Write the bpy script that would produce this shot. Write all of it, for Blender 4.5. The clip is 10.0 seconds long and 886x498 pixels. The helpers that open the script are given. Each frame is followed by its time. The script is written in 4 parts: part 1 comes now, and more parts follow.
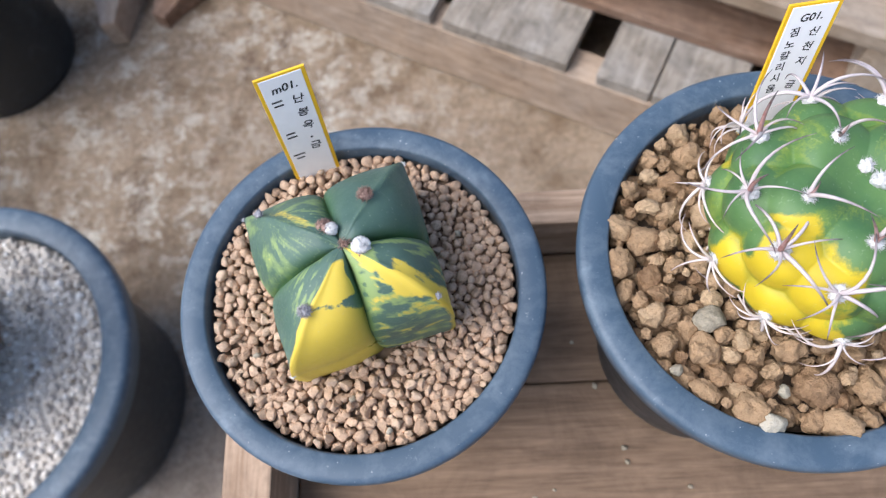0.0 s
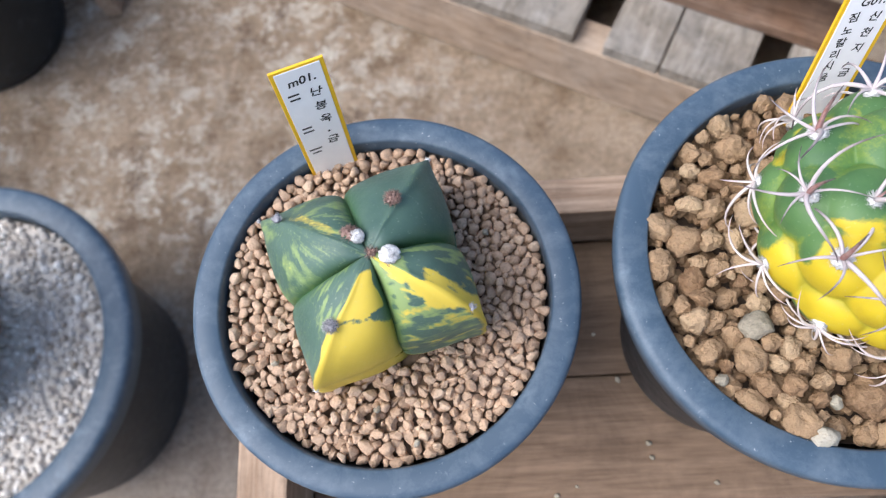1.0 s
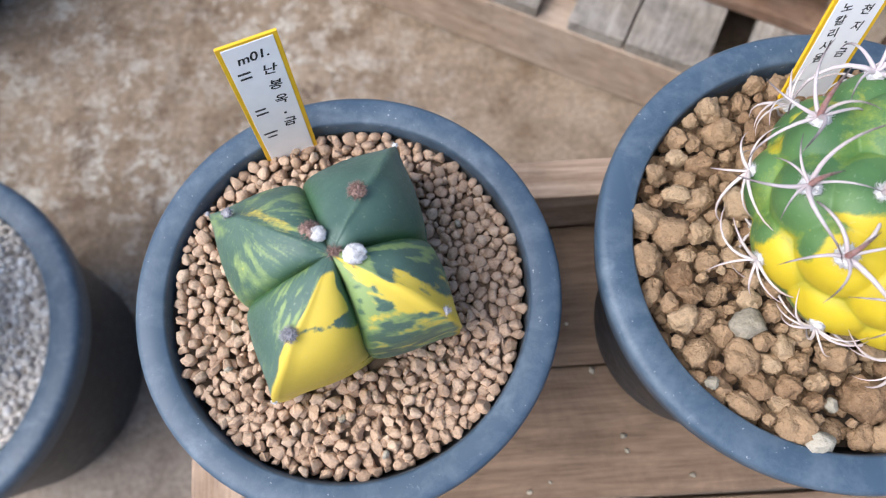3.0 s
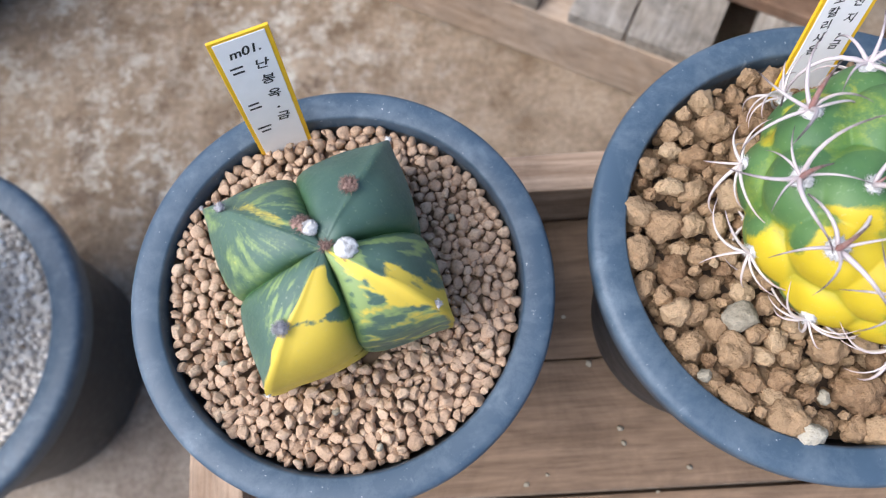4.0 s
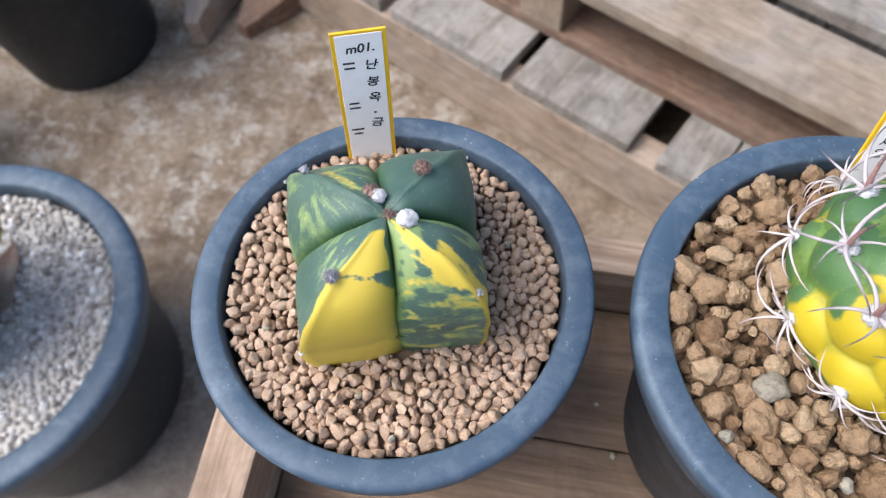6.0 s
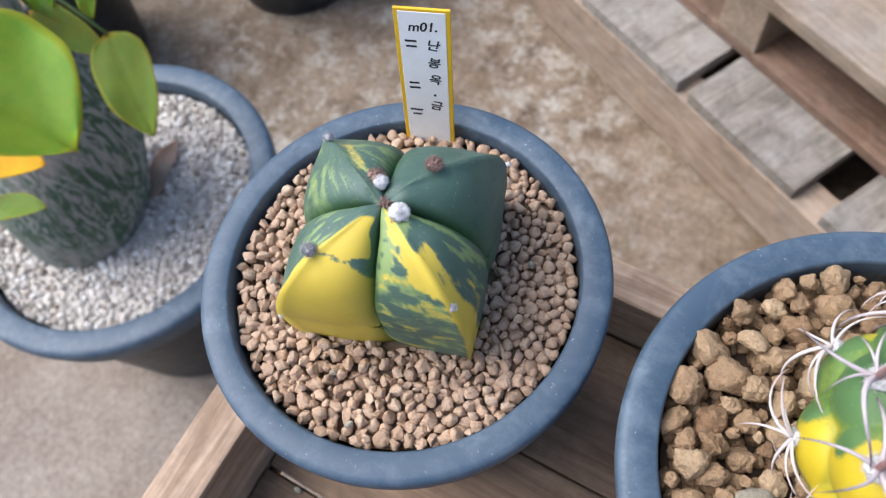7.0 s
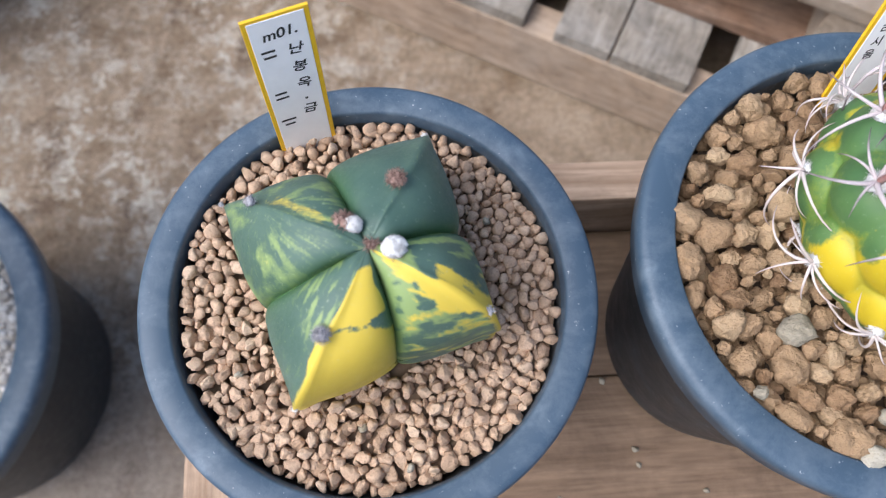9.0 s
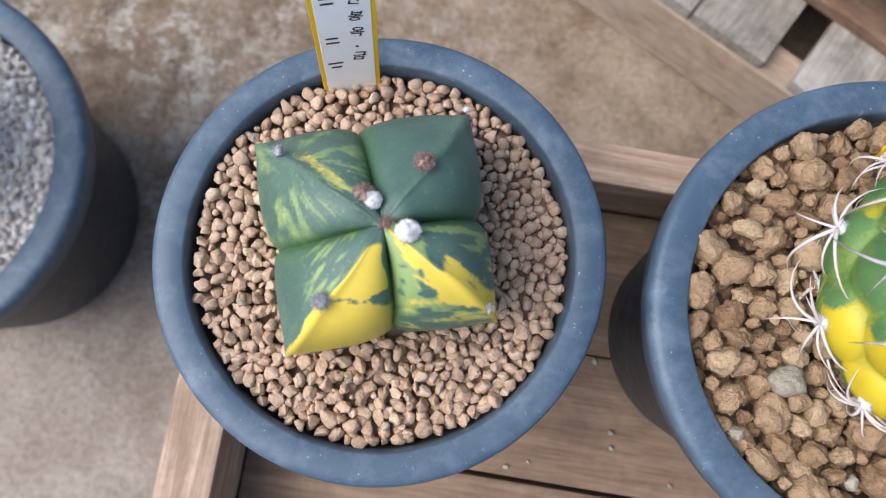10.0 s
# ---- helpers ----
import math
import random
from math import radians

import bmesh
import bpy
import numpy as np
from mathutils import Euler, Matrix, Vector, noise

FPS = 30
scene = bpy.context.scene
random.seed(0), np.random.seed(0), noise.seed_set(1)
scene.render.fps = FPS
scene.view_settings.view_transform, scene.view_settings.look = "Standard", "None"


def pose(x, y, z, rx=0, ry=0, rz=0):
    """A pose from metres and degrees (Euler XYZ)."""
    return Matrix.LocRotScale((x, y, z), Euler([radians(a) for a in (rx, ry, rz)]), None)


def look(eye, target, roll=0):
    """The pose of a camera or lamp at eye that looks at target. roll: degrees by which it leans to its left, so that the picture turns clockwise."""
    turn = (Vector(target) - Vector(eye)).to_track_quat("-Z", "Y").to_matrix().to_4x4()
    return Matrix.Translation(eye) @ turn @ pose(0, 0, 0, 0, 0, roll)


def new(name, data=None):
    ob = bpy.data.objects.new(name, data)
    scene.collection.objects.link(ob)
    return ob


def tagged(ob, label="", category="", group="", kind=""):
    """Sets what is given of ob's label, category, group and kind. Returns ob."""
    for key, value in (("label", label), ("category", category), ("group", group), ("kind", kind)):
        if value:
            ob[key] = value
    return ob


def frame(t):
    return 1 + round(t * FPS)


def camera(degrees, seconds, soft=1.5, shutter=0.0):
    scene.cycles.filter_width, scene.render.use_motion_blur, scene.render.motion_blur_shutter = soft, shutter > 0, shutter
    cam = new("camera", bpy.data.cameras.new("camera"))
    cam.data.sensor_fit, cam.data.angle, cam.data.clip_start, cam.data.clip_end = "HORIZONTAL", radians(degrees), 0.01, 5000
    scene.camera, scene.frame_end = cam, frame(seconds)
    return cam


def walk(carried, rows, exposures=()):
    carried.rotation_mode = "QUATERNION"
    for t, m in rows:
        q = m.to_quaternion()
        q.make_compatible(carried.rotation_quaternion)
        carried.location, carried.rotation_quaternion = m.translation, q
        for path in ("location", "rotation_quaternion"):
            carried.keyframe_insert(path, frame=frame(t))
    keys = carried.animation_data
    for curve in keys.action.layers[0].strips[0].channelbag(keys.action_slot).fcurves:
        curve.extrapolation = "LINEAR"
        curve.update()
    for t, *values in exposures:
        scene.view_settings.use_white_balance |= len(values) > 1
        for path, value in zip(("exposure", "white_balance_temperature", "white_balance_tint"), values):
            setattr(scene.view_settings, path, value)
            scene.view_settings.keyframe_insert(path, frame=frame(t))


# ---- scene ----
cam = camera(63.6, 10.0, 1.2)
PATH = [
    (0.0, (0.0497, -0.0650, 0.9091), (0.0202, 0.0365, 0.6283), -14.72),
    (0.5, (0.0421, -0.0585, 0.9035), (0.0141, 0.0356, 0.6201), -14.92),
    (1.0, (0.0389, -0.0514, 0.9007), (0.0109, 0.0376, 0.6156), -16.31),
    (1.5, (0.0406, -0.0482, 0.8957), (0.0146, 0.0375, 0.6094), -16.00),
    (2.0, (0.0412, -0.0436, 0.8918), (0.0190, 0.0396, 0.6044), -14.56),
    (2.2, (0.0412, -0.0414, 0.8896), (0.0234, 0.0384, 0.6010), -12.28),
    (3.3, (0.0335, -0.0409, 0.8855), (0.0220, 0.0380, 0.5963), -7.84),
    (3.5, (0.0356, -0.0389, 0.8865), (0.0236, 0.0395, 0.5972), -8.60),
    (4.0, (0.0376, -0.0412, 0.8859), (0.0247, 0.0354, 0.5961), -9.25),
    (4.5, (0.0356, -0.0563, 0.8844), (0.0209, 0.0395, 0.6005), -6.48),
    (5.0, (0.0370, -0.0724, 0.8792), (0.0192, 0.0572, 0.6092), -5.42),
    (5.2, (0.0354, -0.0798, 0.8760), (0.0163, 0.0586, 0.6105), -4.65),
    (6.3, (0.0529, -0.0718, 0.8878), (-0.0075, 0.0430, 0.6173), -7.71),
    (6.5, (0.0610, -0.0659, 0.8886), (-0.0132, 0.0409, 0.6183), -9.74),
    (7.0, (0.0750, -0.0523, 0.8759), (-0.0227, 0.0397, 0.6076), -15.32),
    (7.5, (0.0616, -0.0500, 0.8708), (-0.0053, 0.0567, 0.5985), -8.59),
    (8.0, (0.0255, -0.0527, 0.8664), (0.0148, 0.0609, 0.5890), 3.34),
    (8.5, (0.0148, -0.0470, 0.8674), (0.0218, 0.0558, 0.5856), 4.33),
    (9.0, (0.0185, -0.0417, 0.8722), (0.0197, 0.0430, 0.5844), 1.80),
    (9.5, (0.0272, -0.0302, 0.8798), (0.0171, 0.0205, 0.5843), -2.34),
    (10.0, (0.0201, -0.0255, 0.8766), (0.0136, 0.0218, 0.5805), 5.39),
]
walk(cam, [(t, look(eye, target, roll)) for t, eye, target, roll in PATH], [(0, 0.73, 5950, 10), (6.5, 0.71, 5950, 10), (10, 0.63, 5950, 10)])

# ---- lens focus: the near pots are sharp, the ground behind is soft ----
cam.data.dof.use_dof = True
cam.data.dof.focus_distance = 0.188
cam.data.dof.aperture_fstop = 19

# ---- world and light ----
world = bpy.data.worlds.new("sky")
scene.world = world
world.use_nodes = True
wn = world.node_tree
sky = wn.nodes.new("ShaderNodeTexSky")
sky.sky_type, sky.sun_disc = "NISHITA", False
sky.sun_elevation, sky.sun_rotation = radians(54), radians(252)
sky.air_density, sky.dust_density = 1.0, 4.0
wn.links.new(sky.outputs[0], wn.nodes["Background"].inputs[0])
wn.nodes["Background"].inputs[1].default_value = 0.128
sun_data = bpy.data.lights.new("sun", "SUN")
sun_data.energy, sun_data.angle, sun_data.color = 1.95, radians(56), (1.0, 0.98, 0.96)
sun = new("sun", sun_data)
sun.matrix_world = look((-1.25, -0.40, 2.4), (0, 0, 0.6))


# ---- material helpers ----
class Graph:
    def __init__(self, name):
        self.mat = bpy.data.materials.new(name)
        self.mat.use_nodes = True
        self.t = self.mat.node_tree
        self.bsdf = self.t.nodes["Principled BSDF"]

    def node(self, kind, **inputs):
        n = self.t.nodes.new(kind)
        for k, v in inputs.items():
            self.put(n.inputs[k.replace("_", " ")], v)
        return n

    def put(self, socket, v):
        if hasattr(v, "is_linked") or hasattr(v, "links"):
            self.t.links.new(v, socket)
        else:
            socket.default_value = v

    def coords(self, scale=(1, 1, 1), shift=None):
        c = self.t.nodes.new("ShaderNodeTexCoord")
        m = self.t.nodes.new("ShaderNodeMapping")
        m.inputs["Scale"].default_value = scale
        self.t.links.new(c.outputs["Object"], m.inputs["Vector"])
        if shift is not None:
            self.t.links.new(shift, m.inputs["Location"])
        return m.outputs[0]

    def noise(self, vec, scale, detail=4.0, rough=0.55, warp=0.0):
        n = self.t.nodes.new("ShaderNodeTexNoise")
        n.inputs["Scale"].default_value = scale
        n.inputs["Detail"].default_value = detail
        n.inputs["Roughness"].default_value = rough
        n.inputs["Distortion"].default_value = warp
        self.t.links.new(vec, n.inputs["Vector"])
        return n.outputs["Fac"]

    def ramp(self, fac, *stops):
        r = self.t.nodes.new("ShaderNodeValToRGB")
        while len(r.color_ramp.elements) < len(stops):
            r.color_ramp.elements.new(0.5)
        for e, (p, c) in zip(r.color_ramp.elements, stops):
            e.position = p
            e.color = (*c, 1) if isinstance(c, tuple) else (c, c, c, 1)
        self.t.links.new(fac, r.inputs[0])
        return r.outputs[0]

    def mix(self, fac, a, b, blend="MIX"):
        m = self.t.nodes.new("ShaderNodeMix")
        m.data_type, m.blend_type = "RGBA", blend
        self.put(m.inputs[0], fac)
        for s, v in ((m.inputs[6], a), (m.inputs[7], b)):
            self.put(s, (*v, 1) if isinstance(v, tuple) and len(v) == 3 else v)
        return m.outputs[2]

    def math(self, op, a, b=0.0):
        m = self.t.nodes.new("ShaderNodeMath")
        m.operation = op
        self.put(m.inputs[0], a)
        self.put(m.inputs[1], b)
        return m.outputs[0]

    def attr(self, name):
        a = self.t.nodes.new("ShaderNodeAttribute")
        a.attribute_name = name
        return a.outputs["Fac"]

    def random(self):
        o = self.t.nodes.new("ShaderNodeObjectInfo").outputs["Random"]
        g = self.t.nodes.new("ShaderNodeNewGeometry").outputs["Random Per Island"]
        return self.math("FRACT", self.math("ADD", o, g))

    def done(self, colour, rough=0.7, bump=None, strength=0.3, distance=0.001, metal=0.0, spec=0.5):
        self.put(self.bsdf.inputs["Base Color"], (*colour, 1) if isinstance(colour, tuple) else colour)
        self.put(self.bsdf.inputs["Roughness"], rough)
        self.bsdf.inputs["Metallic"].default_value = metal
        self.bsdf.inputs["Specular IOR Level"].default_value = spec
        if bump is not None:
            b = self.t.nodes.new("ShaderNodeBump")
            b.inputs["Strength"].default_value, b.inputs["Distance"].default_value = strength, distance
            self.t.links.new(bump, b.inputs["Height"])
            self.t.links.new(b.outputs[0], self.bsdf.inputs["Normal"])
        return self.mat


def concrete():
    g = Graph("worn_concrete")
    v = g.coords()
    big = g.noise(v, 2.6, 4, 0.6, 0.4)
    mid = g.noise(v, 24, 9, 0.82, 0.0)
    blot = g.noise(v, 8, 8, 0.78, 0.15)
    fine = g.noise(v, 120, 5, 0.75)
    base = g.mix(g.ramp(blot, (0.40, 0.0), (0.60, 1.0)), (0.185, 0.130, 0.082), (0.325, 0.250, 0.178))
    far = g.t.nodes.new("ShaderNodeVectorMath")
    far.operation = "DISTANCE"
    g.t.links.new(v, far.inputs[0])
    far.inputs[1].default_value = (-0.45, 0.42, 0.0)
    reach = g.math("ADD", far.outputs["Value"], g.math("MULTIPLY", g.math("SUBTRACT", big, 0.5), 0.5))
    zone = g.math("MULTIPLY", g.ramp(reach, (0.24, 1.0), (0.60, 0.12)), g.ramp(g.noise(v, 5.5, 5, 0.6, 0.2), (0.38, 0.15), (0.58, 1.0)))
    pale = g.math("MULTIPLY", g.ramp(mid, (0.485, 0.0), (0.57, 1.0)), zone)
    speck = g.math("MULTIPLY", g.ramp(g.noise(v, 66, 4, 0.65, 0.0), (0.62, 0.0), (0.68, 0.8)), zone)
    pale = g.math("MAXIMUM", pale, speck)
    base = g.mix(pale, base, (0.50, 0.455, 0.385))
    stain = g.math("MULTIPLY", g.ramp(g.noise(v, 17, 8, 0.78, 0.1), (0.51, 0.0), (0.62, 0.9)), zone)
    base = g.mix(stain, base, (0.130, 0.088, 0.058))
    # lighter, more even concrete around a point at the front left
    worn = g.t.nodes.new("ShaderNodeVectorMath")
    worn.operation = "DISTANCE"
    g.t.links.new(v, worn.inputs[0])
    worn.inputs[1].default_value = (-0.45, -0.30, 0.0)
    front_reach = g.math("ADD", worn.outputs["Value"], g.math("MULTIPLY", g.math("SUBTRACT", mid, 0.5), 0.5))
    base = g.mix(g.ramp(front_reach, (0.16, 0.85), (0.42, 0.0)), base, g.mix(g.ramp(blot, (0.38, 0.0), (0.62, 1.0)), (0.30, 0.245, 0.20), (0.40, 0.34, 0.285)))
    base = g.mix(1.0, base, g.ramp(fine, (0.3, 0.62), (0.7, 1.2)), "MULTIPLY")
    return g.done(base, 0.9, g.math("ADD", mid, g.math("MULTIPLY", fine, 0.6)), 0.7, 0.004, spec=0.25)


def wood(name, dark, light, grey=0.0, grain=1.0):
    g = Graph(name)
    o = g.t.nodes.new("ShaderNodeObjectInfo").outputs["Random"]
    cx = g.t.nodes.new("ShaderNodeCombineXYZ")
    for i in range(3):
        g.put(cx.inputs[i], g.math("MULTIPLY", o, 7.0 + 5 * i))
    v = g.coords((2.2, 30 * grain, 30 * grain), cx.outputs[0])
    w = g.coords((1, 1, 1), cx.outputs[0])
    rings = g.noise(v, 5.0, 4, 0.6, 0.8)
    fibre = g.noise(v, 22.0, 3, 0.6)
    blot = g.noise(w, 11, 5, 0.6, 0.5)
    col = g.mix(g.ramp(rings, (0.36, 0.0), (0.64, 1.0)), dark, light)
    col = g.mix(g.ramp(fibre, (0.4, 0.0), (0.75, 0.45)), col, tuple(c * 0.5 for c in dark))
    col = g.mix(g.math("MULTIPLY", g.ramp(blot, (0.42, 0.0), (0.66, 1.0)), grey), col, (0.40, 0.375, 0.345))
    dirt = g.ramp(g.noise(w, 26, 6, 0.75, 0.6), (0.42, 1.0), (0.68, 0.50 if grey > 0.5 else 0.66))
    col = g.mix(1.0, col, dirt, "MULTIPLY")
    tone = g.math("ADD", g.math("MULTIPLY", o, 0.3), 0.85)
    col = g.mix(1.0, col, tone, "MULTIPLY")
    return g.done(col, 0.75, g.math("ADD", rings, fibre), 0.35, 0.0008, spec=0.3)


def pot_plastic(name, colour, dust):
    g = Graph(name)
    v = g.coords()
    scuff = g.noise(v, 95, 7, 0.75, 0.2)
    fine = g.noise(v, 420, 3, 0.6)
    streak = g.noise(g.coords((1, 1, 0.25)), 130, 4, 0.7, 1.5)
    col = g.mix(g.ramp(scuff, (0.45, 0.0), (0.8, dust)), colour, (0.30, 0.35, 0.40))
    col = g.mix(g.ramp(streak, (0.66, 0.0), (0.78, 0.35)), col, (0.34, 0.38, 0.42))
    col = g.mix(g.ramp(fine, (0.72, 0.0), (0.76, 0.5)), col, (0.45, 0.47, 0.48))
    nick = g.noise(v, 900, 2, 0.5)
    col = g.mix(g.ramp(nick, (0.73, 0.0), (0.76, 0.6)), col, (0.50, 0.52, 0.53))
    rub = g.math("MULTIPLY", g.ramp(g.noise(v, 46, 3, 0.6, 0.6), (0.55, 0.0), (0.66, 0.6)), g.ramp(scuff, (0.40, 0.2), (0.62, 1.0)))
    col = g.mix(g.math("MULTIPLY", rub, min(1.0, dust * 2)), col, (0.20, 0.25, 0.30))
    r = g.ramp(scuff, (0.3, 0.36), (0.7, 0.60))
    return g.done(col, r, g.math("ADD", scuff, g.math("MULTIPLY", fine, 0.3)), 0.12, 0.0006, spec=0.45)


def stone(name, a, b, c, pit=260.0, grain=90.0, rough=0.0006):
    g = Graph(name)
    rnd = g.random()
    v = g.t.nodes.new("ShaderNodeNewGeometry").outputs["Position"]
    n = g.noise(v, grain, 4, 0.6)
    pits = g.noise(v, pit, 3, 0.7)
    col = g.ramp(rnd, (0.0, a), (0.38, b), (0.75, b), (1.0, c))
    col = g.mix(g.ramp(n, (0.35, 0.0), (0.7, 0.55)), col, tuple(x * 1.35 for x in b))
    col = g.mix(1.0, col, g.ramp(pits, (0.32, 0.74), (0.50, 1.0)), "MULTIPLY")
    return g.done(col, 0.95, g.math("ADD", n, pits), 0.8, rough, spec=0.15)


def variegated(name, greens, yellow, pale):
    """Skin whose yellow and pale streaks come with the mesh."""
    g = Graph(name)
    v = g.coords()
    cx = g.t.nodes.new("ShaderNodeCombineXYZ")
    g.put(cx.inputs[0], g.attr("across"))
    g.put(cx.inputs[1], g.attr("down"))
    streak = g.math("SUBTRACT", g.noise(cx.outputs[0], 1.0, 6, 0.68, 0.4), 0.5)
    speck = g.math("SUBTRACT", g.noise(v, 900, 4, 0.7), 0.5)
    edge = g.math("ADD", g.math("MULTIPLY", streak, 0.95), g.math("MULTIPLY", speck, 0.75))
    tone = g.math("ADD", g.attr("tone"), edge)
    pl = g.math("ADD", g.attr("pale"), edge)
    spots = g.noise(v, 900, 3, 0.6)
    green = g.mix(g.ramp(g.noise(v, 60, 4, 0.6), (0.35, 0.0), (0.68, 1.0)), greens[0], greens[1])
    col = g.mix(g.ramp(pl, (0.28, 0.0), (0.80, 0.9)), green, pale)
    yel = g.mix(g.ramp(g.noise(v, 45, 3, 0.5), (0.3, 0.0), (0.7, 1.0)), yellow, tuple(min(1, c * 1.18) for c in yellow))
    col = g.mix(g.ramp(tone, (0.26, 0.0), (0.74, 1.0)), col, yel)
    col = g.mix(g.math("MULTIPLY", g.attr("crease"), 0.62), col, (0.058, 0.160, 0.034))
    col = g.mix(g.ramp(spots, (0.62, 0.0), (0.72, 0.16)), col, (0.5, 0.55, 0.45))
    g.bsdf.inputs["Subsurface Weight"].default_value = 0.12
    g.bsdf.inputs["Subsurface Radius"].default_value = (0.003, 0.003, 0.001)
    g.bsdf.inputs["Subsurface Scale"].default_value = 0.5
    return g.done(col, g.ramp(spots, (0.3, 0.42), (0.7, 0.6)), g.noise(v, 700, 4, 0.7), 0.12, 0.0003, spec=0.4)


def plain(name, a, b, scale, rough=0.6, bump=0.1, sss=0.0, spec=0.5):
    g = Graph(name)
    n = g.noise(g.coords(), scale, 4, 0.6)
    if sss:
        g.bsdf.inputs["Subsurface Weight"].default_value = sss
        g.bsdf.inputs["Subsurface Scale"].default_value = 0.002
    return g.done(g.mix(g.ramp(n, (0.3, 0.0), (0.7, 1.0)), a, b), rough, n, bump, 0.0005, spec=spec)


def spine_skin(name, root, tip):
    g = Graph(name)
    n = g.noise(g.coords(), 400, 3, 0.6)
    col = g.mix(g.ramp(g.attr("along"), (0.45, 0.0), (0.85, 1.0)), root, tip)
    col = g.mix(g.ramp(n, (0.4, 0.0), (0.7, 0.35)), col, (0.58, 0.51, 0.51))
    return g.done(col, 0.5, n, 0.1, 0.0002)


def caudex_bark():
    g = Graph("striped_caudex_bark")
    v = g.coords((1, 1, 0.22))
    st = g.noise(v, 105, 4, 0.6, 1.8)
    w = g.coords()
    col = g.mix(g.ramp(st, (0.44, 0.0), (0.60, 1.0)), (0.055, 0.105, 0.060), (0.30, 0.31, 0.29))
    col = g.mix(g.ramp(g.noise(w, 17, 4, 0.6), (0.5, 0.0), (0.7, 0.8)), col, (0.34, 0.30, 0.29))
    return g.done(col, 0.8, st, 0.6, 0.004)


def leaf_skin(name, a, b, edge):
    g = Graph(name)
    v = g.coords()
    col = g.mix(g.ramp(g.noise(v, 35, 4, 0.6), (0.35, 0.0), (0.7, 1.0)), a, b)
    col = g.mix(g.ramp(g.attr("rim"), (0.8, 0.0), (1.0, 0.9)), col, edge)
    g.bsdf.inputs["Transmission Weight"].default_value = 0.0
    g.bsdf.inputs["Subsurface Weight"].default_value = 0.3
    g.bsdf.inputs["Subsurface Scale"].default_value = 0.01
    return g.done(col, 0.6, g.noise(v, 120, 4, 0.6), 0.15, 0.0008, spec=0.2)


M_FLOOR = concrete()
M_BENCH = wood("bench_timber", (0.34, 0.225, 0.145), (0.54, 0.39, 0.275))
M_DECK = wood("bench_deck_timber", (0.178, 0.115, 0.071), (0.268, 0.178, 0.114))
M_STRINGER = wood("pallet_stringer_timber", (0.34, 0.245, 0.17), (0.48, 0.365, 0.27), 0.25)
M_GREY = wood("weathered_grey_timber", (0.25, 0.212, 0.172), (0.40, 0.355, 0.30), 0.6)
M_RED = wood("reddish_timber", (0.165, 0.095, 0.058), (0.27, 0.165, 0.108), 0.12)
M_PALE = wood("pale_pallet_timber", (0.29, 0.215, 0.148), (0.41, 0.318, 0.232), 0.3)
M_POT = pot_plastic("blue_grey_pot_plastic", (0.050, 0.083, 0.124), 0.30)
# pot walls: same finish as the rims, coloured much darker
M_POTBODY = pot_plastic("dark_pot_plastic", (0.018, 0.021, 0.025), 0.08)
M_LINING = pot_plastic("gritty_pot_lining", (0.080, 0.074, 0.067), 0.75)
M_BLACK = pot_plastic("black_pot_plastic", (0.014, 0.018, 0.022), 0.10)
M_TAN = stone("tan_clay_grit", (0.36, 0.24, 0.157), (0.50, 0.35, 0.242), (0.60, 0.455, 0.328), 1500, 420, 0.0005)
M_PUMICE = stone("ochre_pumice", (0.165, 0.092, 0.048), (0.335, 0.222, 0.128), (0.52, 0.385, 0.24), 1400, 420, 0.0009)
M_GREYSTONE = stone("grey_pebble", (0.25, 0.215, 0.16), (0.36, 0.32, 0.245), (0.46, 0.42, 0.345), 1500, 500)
M_GRIT = stone("pale_grey_grit", (0.24, 0.185, 0.135), (0.62, 0.575, 0.52), (0.90, 0.88, 0.85), 500, 160)
# near-black soil for the pumice bed: shade between the stones is in its colour
M_GAPSHADE = plain("dark_damp_soil", (0.035, 0.022, 0.014), (0.075, 0.05, 0.032), 300, 0.95, 0.6)
M_SOIL = plain("brown_soil", (0.16, 0.105, 0.065), (0.25, 0.17, 0.11), 300, 0.95, 0.6)
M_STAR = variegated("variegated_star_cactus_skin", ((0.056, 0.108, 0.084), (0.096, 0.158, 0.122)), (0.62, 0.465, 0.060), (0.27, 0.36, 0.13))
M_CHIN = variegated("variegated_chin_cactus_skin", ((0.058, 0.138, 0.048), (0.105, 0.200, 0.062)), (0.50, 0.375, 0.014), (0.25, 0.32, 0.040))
M_WOOL = plain("white_wool", (0.50, 0.48, 0.465), (0.84, 0.83, 0.82), 900, 1.0, 0.8)
M_GREYWOOL = plain("grey_wool", (0.26, 0.25, 0.27), (0.52, 0.50, 0.52), 1200, 1.0, 0.8)
M_BROWNWOOL = plain("brown_dry_wool", (0.16, 0.085, 0.062), (0.48, 0.33, 0.28), 1500, 1.0, 0.8)
M_SPINE = spine_skin("pale_spine", (0.52, 0.45, 0.455), (0.07, 0.05, 0.055))
M_PALESPINE = spine_skin("pinkish_spine", (0.60, 0.52, 0.49), (0.48, 0.38, 0.37))
M_DARKSPINE = spine_skin("dark_spine", (0.30, 0.13, 0.11), (0.02, 0.012, 0.012))
M_TAGWHITE = plain("white_tag_plastic", (0.86, 0.84, 0.84), (0.91, 0.89, 0.89), 220, 0.45, 0.03)
M_TAGYELLOW = plain("yellow_tag_border", (0.78, 0.45, 0.012), (0.85, 0.52, 0.02), 220, 0.45, 0.03)
